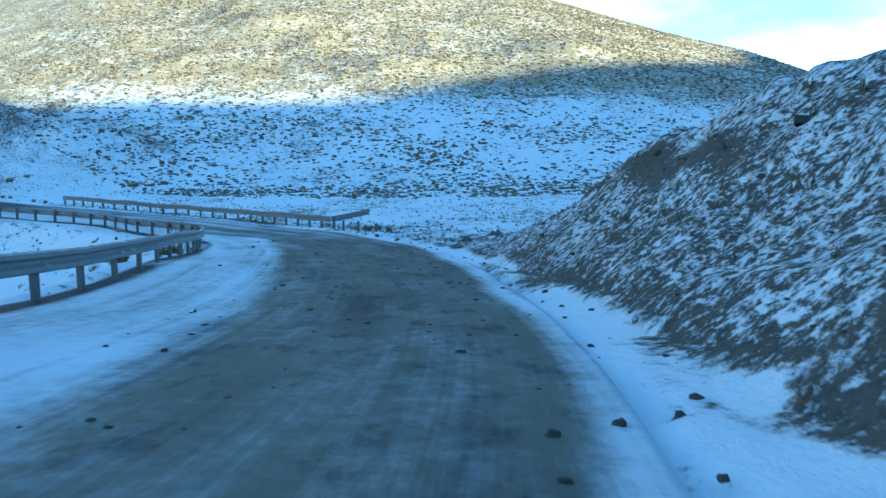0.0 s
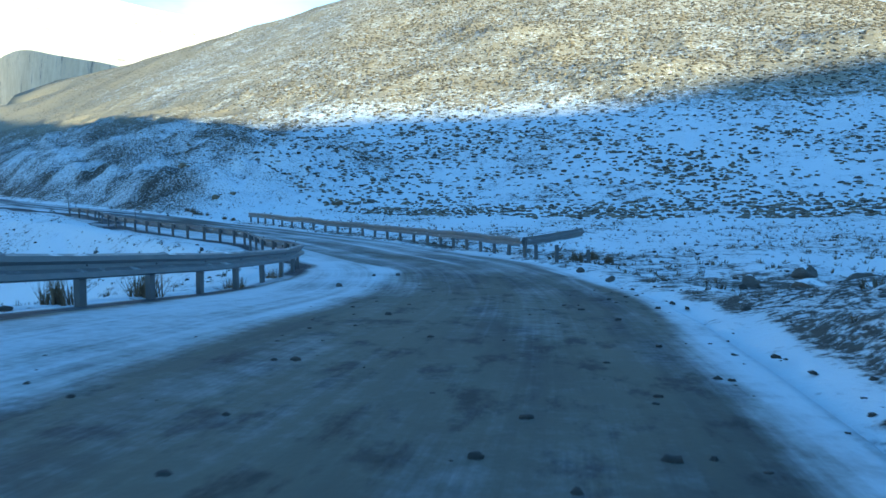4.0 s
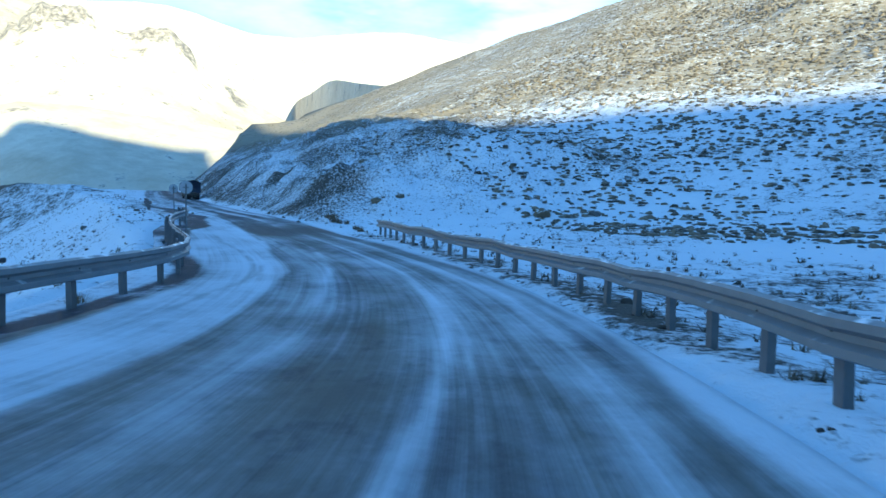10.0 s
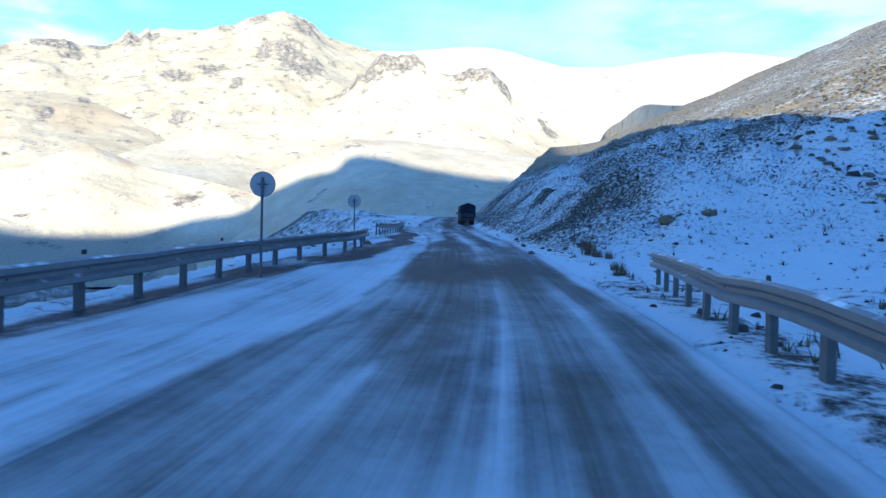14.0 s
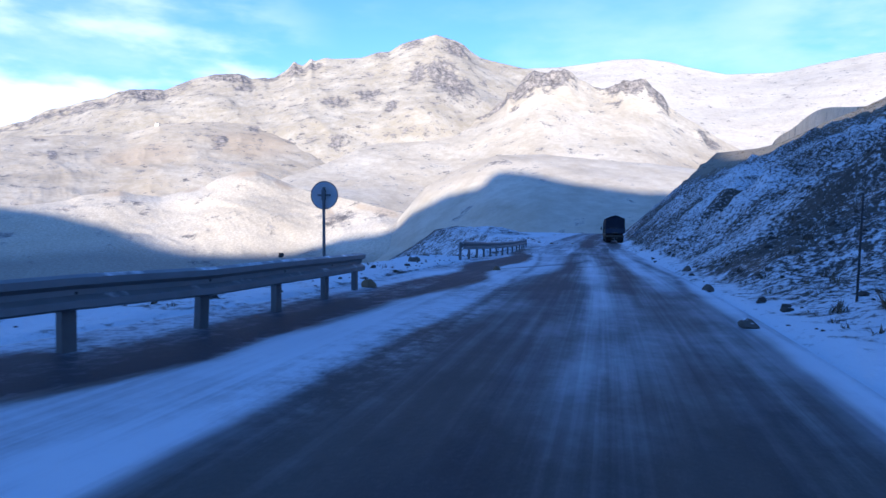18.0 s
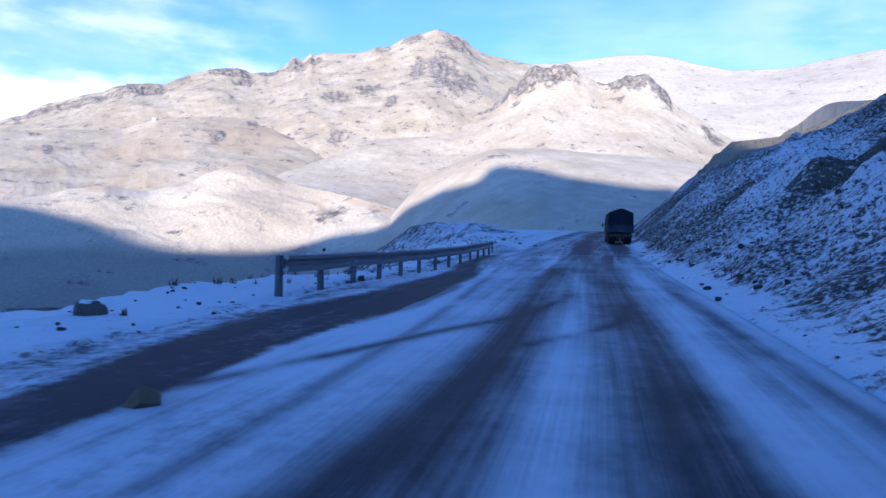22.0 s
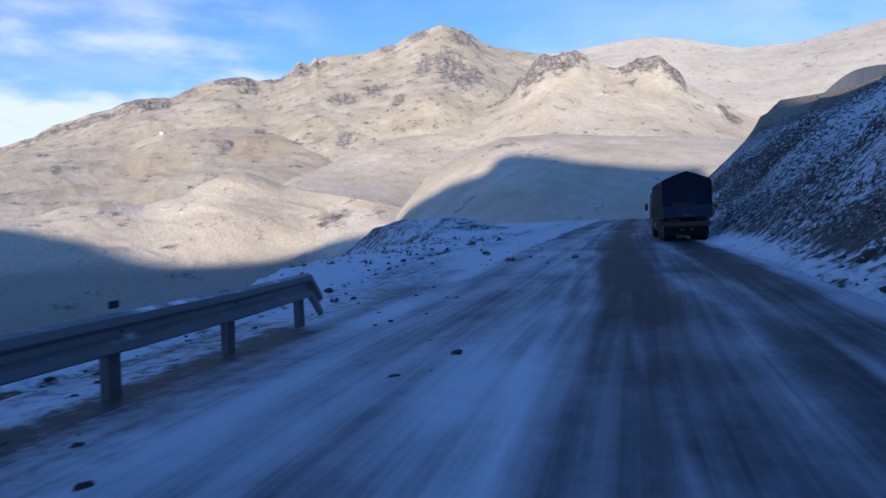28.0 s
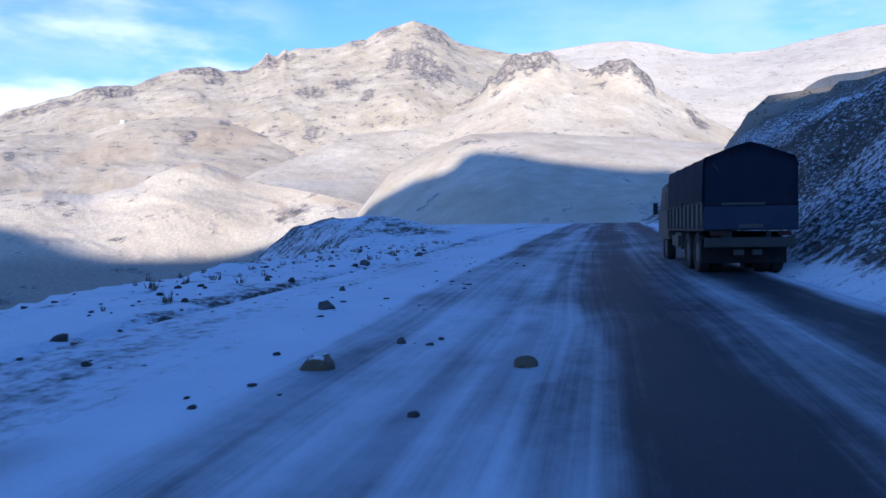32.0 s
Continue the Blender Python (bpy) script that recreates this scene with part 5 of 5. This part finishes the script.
def truck(x, y, z, turn):
    e = thing("truck", x, y, z, turn, "old cargo truck with dark tarpaulin cover on the road", "truck")
    w, top, bed = 1.0, 2.98, 1.12           # half width, canopy top, bed height
    # canopy: arched hoops sag a little between
    bm = bmesh.new()
    secs = []
    for i, yy in enumerate(np.linspace(0.06, 4.9, 13)):
        sag = 0.0 if i % 3 == 0 else -0.035
        prof = [(-w - 0.015, bed + 0.35), (-w - 0.02, 1.9), (-w, 2.5), (-w + 0.03, 2.64), (-w + 0.30, 2.74), (-0.30, 2.90), (0, top), (0.30, 2.90), (w - 0.30, 2.74), (w - 0.03, 2.64), (w, 2.5), (w + 0.02, 1.9), (w + 0.015, bed + 0.35)]
        secs.append([bm.verts.new((px * (1 + sag * 0.3), yy, pz + (sag if pz > 2.4 else 0))) for px, pz in prof])
    for a, b in zip(secs, secs[1:]):
        for i in range(len(a) - 1):
            bm.faces.new((a[i], a[i + 1], b[i + 1], b[i]))
    bm.faces.new(secs[-1])
    bmesh.ops.solidify(bm, geom=bm.faces[:], thickness=0.02)
    bmesh.ops.recalc_face_normals(bm, faces=bm.faces)
    canopy = part("canopy", bm, M_TARP, e, "dark arched canvas cover")
    # hoop at the open end
    bm = bmesh.new()
    arch = [(-w, bed + 0.35), (-w, 2.5), (-w + 0.08, 2.63), (-0.3, 2.87), (0, 2.93), (0.3, 2.87), (w - 0.08, 2.63), (w, 2.5), (w, bed + 0.35)]
    for (ax, az), (bx, bz) in zip(arch, arch[1:]):
        tube(bm, (ax * 0.975, 0.1, az - 0.03), (bx * 0.975, 0.1, bz - 0.03), 0.028, None, 8)
    part("hoop", bm, M_DARK, canopy)
    # the rear canvas hangs over the whole opening in shallow folds
    bm = bmesh.new()
    cols = []
    for px in np.linspace(-w - 0.01, w + 0.01, 25):
        lid = float(np.interp(abs(px), [0, 0.30, w - 0.30, w - 0.03, w + 0.01], [2.97, 2.89, 2.73, 2.63, 2.5]))
        fold = 0.016 * math.sin(px * 9.0) + 0.010 * math.sin(px * 23.0)
        cols.append([bm.verts.new((px, 0.02 + fold * (1 - k) ** 0.7, bed + 0.30 + (lid - bed - 0.30) * k)) for k in np.linspace(0, 1, 7)])
    for p, q in zip(cols, cols[1:]):
        for i in range(6):
            bm.faces.new((p[i], q[i], q[i + 1], p[i + 1]))
    bmesh.ops.solidify(bm, geom=bm.faces[:], thickness=0.015)
    bmesh.ops.recalc_face_normals(bm, faces=bm.faces)
    part("flap", bm, M_TARP, canopy, "canvas flap hanging over the rear opening", smooth=True)
    part("cord", tube(bmesh.new(), (-0.80, 0.02, 2.52), (-0.66, 0.02, 2.32), 0.012, None, 6), M_BED, canopy, "pale loose cord")
    # bed, boards and tailgate
    part("bed", box(bmesh.new(), -w, w, 0.0, 5.0, bed - 0.12, bed, 0.01), M_DARK, e)
    tail = part("tailgate", box(bmesh.new(), -w, w, -0.045, 0.0, bed - 0.10, bed + 0.42, 0.012), M_TARP, e, "tailgate under dark canvas")
    part("top_rail", box(bmesh.new(), -0.62, 0.30, -0.06, 0.0, bed + 0.44, bed + 0.50, 0.008), M_BED, tail, "pale strip on the tailgate")
    for sx in (-1, 1):
        board = part("sideboard", box(bmesh.new(), sx * w - 0.03, sx * w + 0.03, 0.05, 4.95, bed - 0.05, bed + 0.52, 0.008), M_BED, e, "weathered beige sideboard")
        for k in range(9):
            y0 = 0.25 + k * 0.55
            part("stake", box(bmesh.new(), sx * (w + 0.055) - 0.025, sx * (w + 0.055) + 0.025, y0, y0 + 0.09, bed - 0.08, bed + 0.5, 0.006), M_BED, board)
        part("latch", box(bmesh.new(), sx * (w + 0.05) - 0.03, sx * (w + 0.05) + 0.03, 2.45, 2.6, bed + 0.46, bed + 0.58, 0.006), M_DARK, board)
    # chassis, bumper, lights, plate bars
    for sx in (-1, 1):
        part("chassis_beam", box(bmesh.new(), sx * 0.42 - 0.05, sx * 0.42 + 0.05, 0.1, 7.1, 0.72, 0.98, 0.01), M_DARK, e)
    bumper = part("rear_bumper", box(bmesh.new(), -0.96, 0.96, 0.02, 0.14, 0.62, 0.84, 0.02), M_BUMPER, e, "dusty dark rear bumper beam")
    for sx in (-1, 1):
        part("tail_light", box(bmesh.new(), sx * 0.72 - 0.14, sx * 0.72 + 0.14, -0.01, 0.03, 0.88, 0.98, 0.01), M_TAIL, bumper, "dirty red tail light")
        part("mud_flap", box(bmesh.new(), sx * 0.48 - 0.46, sx * 0.48 + 0.46, 0.60, 0.62, 0.24, 0.8, 0.006), M_TYRE, e)
        part("bracket", box(bmesh.new(), sx * 0.2 - 0.1, sx * 0.2 + 0.1, 0.16, 0.3, 0.44, 0.56, 0.01), M_BED, e)
    part("plate", box(bmesh.new(), -0.26, 0.26, -0.055, -0.046, bed - 0.07, bed + 0.02, 0.003), M_BED, tail, "pale plate with unreadable bars")
    # wheels: two rear axles with twin tyres, one front axle
    for axle, pairs in ((1.15, (0.53, 0.81)), (2.35, (0.53, 0.81)), (6.15, (0.79,))):
        for sx in (-1, 1):
            wheel = part("wheel", tube(bmesh.new(), (sx * (pairs[-1] + 0.10), axle, 0.48), (sx * (pairs[0] - 0.1), axle, 0.48), 0.27, None, 20), M_BED, e, "dusty steel wheel")
            for px in pairs:
                bm = bmesh.new()
                prof = [(-0.12, 0.27), (-0.13, 0.40), (-0.11, 0.475), (-0.05, 0.49), (0.05, 0.49), (0.11, 0.475), (0.13, 0.40), (0.12, 0.27)]
                rings = [[bm.verts.new((sx * px + o, axle + r * math.cos(a), 0.48 + r * math.sin(a))) for o, r in prof] for a in np.linspace(0, 2 * math.pi, 28, endpoint=False)]
                for i in range(28):
                    p, q = rings[i], rings[(i + 1) % 28]
                    for k in range(8):
                        bm.faces.new((p[k], p[(k + 1) % 8], q[(k + 1) % 8], q[k]))
                bmesh.ops.recalc_face_normals(bm, faces=bm.faces)
                part("tyre", bm, M_TYRE, wheel)
    # cab
    bm = bmesh.new()
    prof = [(5.15, 0.75), (5.15, 2.25), (5.35, 2.42), (6.45, 2.38), (6.85, 1.72), (7.2, 1.6), (7.25, 0.75)]
    a = [bm.verts.new((-0.97, py, pz)) for py, pz in prof]
    b = [bm.verts.new((0.97, py, pz)) for py, pz in prof]
    bm.faces.new(a)
    bm.faces.new(b[::-1])
    for i in range(len(a)):
        bm.faces.new((a[i], b[i], b[(i + 1) % len(a)], a[(i + 1) % len(a)]))
    bmesh.ops.recalc_face_normals(bm, faces=bm.faces)
    bmesh.ops.bevel(bm, geom=bm.edges[:], offset=0.05, segments=2, affect="EDGES")
    cab = part("cab", bm, M_BED, e, "beige driver's cab")
    for sx in (-1, 1):
        part("side_window", box(bmesh.new(), sx * 0.975 - 0.008, sx * 0.975 + 0.008, 5.6, 6.35, 1.62, 2.15, 0.004), M_DARK, cab)
        part("mirror", box(bmesh.new(), sx * 1.17 - 0.07, sx * 1.17 + 0.07, 6.4, 6.45, 1.5, 1.85, 0.015), M_DARK, cab)
        part("mirror_arm", tube(bmesh.new(), (sx * 0.95, 6.45, 1.75), (sx * 1.15, 6.43, 1.72), 0.014, None, 6), M_DARK, cab)
    part("fuel_tank", box(bmesh.new(), -0.98, -0.55, 3.4, 4.5, 0.5, 0.95, 0.08), M_BED, e, "beige side tank")
    return e



tx, ty = -98.06, 107.28
truck(tx, ty, max(lay(tx, ty), float(along_top(tx, ty))), 62)

# ---------------------------------------------------------------- grass, brush and gravel


def clumps(name, places, size, tall, material, label, category, seed=0, sides=6, wide=1.0):
    """Low ragged mounds as one mesh: a skirt, a shoulder and an off-centre top over each place; wide stretches them across the slope."""
    rng = np.random.default_rng(seed)
    n = len(places)
    a = np.linspace(0, 2 * np.pi, sides, endpoint=False)[None, :] + rng.uniform(0, 6, (n, 1)) + rng.uniform(-0.35, 0.35, (n, sides))
    long = rng.uniform(1.0, wide, (n, 1))
    rings = []
    for reach, low, high in ((1.0, -0.3, 0.12), (0.78, 0.35, 0.95)):
        r = size[:, None] * reach * rng.uniform(0.6, 1.2, (n, sides))
        up = tall[:, None] * rng.uniform(low, high, (n, sides))
        rings.append(np.stack([places[:, None, 0] + r * np.cos(a) * long, places[:, None, 1] + r * np.sin(a), places[:, None, 2] + up], -1))
    top = places + np.stack([rng.uniform(-0.35, 0.35, n) * size, rng.uniform(-0.35, 0.35, n) * size, tall * rng.uniform(0.7, 1.05, n)], -1)
    v = np.concatenate(rings + [top[:, None]], 1).reshape(-1, 3)
    k = np.arange(n)[:, None] * (2 * sides + 1)
    i, j = np.arange(sides)[None, :], (np.arange(sides)[None, :] + 1) % sides
    f = np.concatenate([np.stack([k + i, k + j, k + sides + j], -1), np.stack([k + i, k + sides + j, k + sides + i], -1),
                        np.stack([k + sides + i, k + sides + j, k + 2 * sides + 0 * i], -1)], 1).reshape(-1, 3)
    ob = mesh_of(name, v, f, material, smooth=False)
    return tagged(ob, label, category, kind="stuff")


def blades(name, places, size, material, label, seed=0, each=11):
    """Grass tussocks as one mesh: leaning narrow blades round each place."""
    rng = np.random.default_rng(seed)
    n = len(places)
    a, lean = rng.uniform(0, 2 * np.pi, (n, each)), rng.uniform(0.1, 1.15, (n, each))
    l = size[:, None] * rng.uniform(0.6, 1.2, (n, each))
    foot = places[:, None, :] + np.stack([rng.normal(0, 0.22, (n, each)) * size[:, None], rng.normal(0, 0.22, (n, each)) * size[:, None], 0 * a - 0.02], -1)
    w = 0.10 * size[:, None]
    sidew = np.stack([-np.sin(a) * w, np.cos(a) * w, 0 * a], -1)
    tip = foot + np.stack([np.cos(a) * np.sin(lean) * l, np.sin(a) * np.sin(lean) * l, np.cos(lean) * l], -1)
    v = np.stack([foot - sidew, foot + sidew, tip], 2).reshape(-1, 3)
    f = np.arange(n * each * 3).reshape(-1, 3)
    ob = mesh_of(name, v, f, material, smooth=False)
    return tagged(ob, label, "grass", kind="stuff")


def places_in(n, x0, x1, y0, y1, keep, seed):
    rng = np.random.default_rng(seed)
    x, y = rng.uniform(x0, x1, n), rng.uniform(y0, y1, n)
    z, bare, _ = height(x, y, True)
    s, d, _ = along(x, y)
    ok = keep(x, y, z, s, d, rng.uniform(0, 1, n), bare)
    return np.stack([x, y, ground_z(x, y)], 1)[ok]


def off_road(s, d, gap=0.5):
    return (d > edge_right(s) + 0.5 + gap) | (d < edge_left(s) - 0.1 - gap)


rng = np.random.default_rng(5)
near = places_in(120000, -120, 22, -8, 125, lambda x, y, z, s, d, u, b: off_road(s, d) & (np.abs(d) < 32) & (u * np.where(s < 36, 2.0, 1.0) < 0.10 + 0.9 * (b - 0.3) + 0.5 * (fbm(x / 3, y / 3, 2, 4) - 0.55)), 1)
blades("grass_tufts", near, rng.uniform(0.09, 0.24, len(near)), M_GRASS, "dry grass tussocks poking through thin snow", 2)
hillside = places_in(1000000, -330, 170, 72, 430, lambda x, y, z, s, d, u, b: (d > 16) & (z > -3) & (z < 120) & (u < np.clip(60.0 / (np.hypot(x + 20, y - 50) + 1), 0, 1) * (0.14 + (0.8 - 0.5 * smooth(z, 4, 10)) * (fbm(x / 9, y / 9, 3, 14) - 0.35) + 0.24 * smooth(z, 9, 16))), 3)
sz = rng.uniform(0.10, 0.26, len(hillside)) * (1 + np.hypot(hillside[:, 0] + 20, hillside[:, 1] - 50) / 260) * (1 - 0.55 * smooth(-hillside[:, 0], 50, 90))
clumps("brush", hillside, sz * 0.85, sz * rng.uniform(0.45, 0.95, len(sz)), M_GRASS, "low dry brush dotted over the snowy hillside", "brush", 4, 5, 1.9)
pebble = places_in(120000, -120, 22, -6, 122, lambda x, y, z, s, d, u, b: off_road(s, d, -0.2) & (np.abs(d) < 22) & (u < 0.06 + 0.5 * np.clip(b - 0.35, 0, 1) + 0.08 * (s > 90)), 7)
ps = 0.035 + 0.16 * rng.power(0.35, len(pebble)) ** 2 * rng.uniform(0.3, 1, len(pebble))
clumps("gravel", pebble, ps, ps * rng.uniform(0.5, 1.0, len(ps)), M_CLOD, "loose dark stones scattered over the verges", "gravel", 8, 5)

# frozen clods thrown off the wheels, on the asphalt and its snowy edges
rng = np.random.default_rng(17)
cs = np.r_[rng.uniform(3, 33, 300), rng.uniform(122, 165, 260)]
cd = np.where(cs < 60, rng.choice([-3.4, -2.6, 0.1, 1.4, 1.9], len(cs)), rng.choice([-5.4, -4.2, -2.4], len(cs))) + rng.normal(0, 0.75, len(cs))
cd = np.minimum(cd, np.where(cs < 30, 2.3, edge_right(cs) + 0.2))
clod = road_at(cs, np.maximum(cd, edge_left(cs) + 0.3), -0.01)
cz = 0.018 + 0.055 * rng.power(0.4, len(cs))
clumps("dirt_clods", clod, cz, cz * rng.uniform(0.35, 0.8, len(cs)), M_CLOD, "dark frozen clods of dirt on the snowy road", "dirt", 18, 6)

# ---------------------------------------------------------------- far small things
def far_place(yaw, el, far):
    a = radians(yaw)
    return -72 - far * math.sin(a), 88 + far * math.cos(a), far * math.tan(radians(el))


hx, hy, hz = far_place(94.0, 8.1, 1770)
hut = thing("hut", hx, hy, hz - 2, 20, "tiny pale hut on the foothill's crest", "hut")
part("walls", box(bmesh.new(), -4.5, 4.5, -3, 3, -3, 4.5, 0.05), make_plain("pale_plaster", (0.70, 0.69, 0.66), (0.80, 0.79, 0.77), 0.85, 0, 1.0), hut)
bm = bmesh.new()
ends = [[bm.verts.new((sx * 5.0, py, pz)) for py, pz in ((-3.4, 4.4), (0, 6.6), (3.4, 4.4))] for sx in (-1, 1)]
bm.faces.new(ends[0])
bm.faces.new(ends[1][::-1])
for i, j in ((0, 1), (1, 2), (2, 0)):
    bm.faces.new((ends[0][i], ends[1][i], ends[1][j], ends[0][j]))
bmesh.ops.recalc_face_normals(bm, faces=bm.faces)
part("roof", bm, M_RAIL, hut, "snow-dusted metal roof")
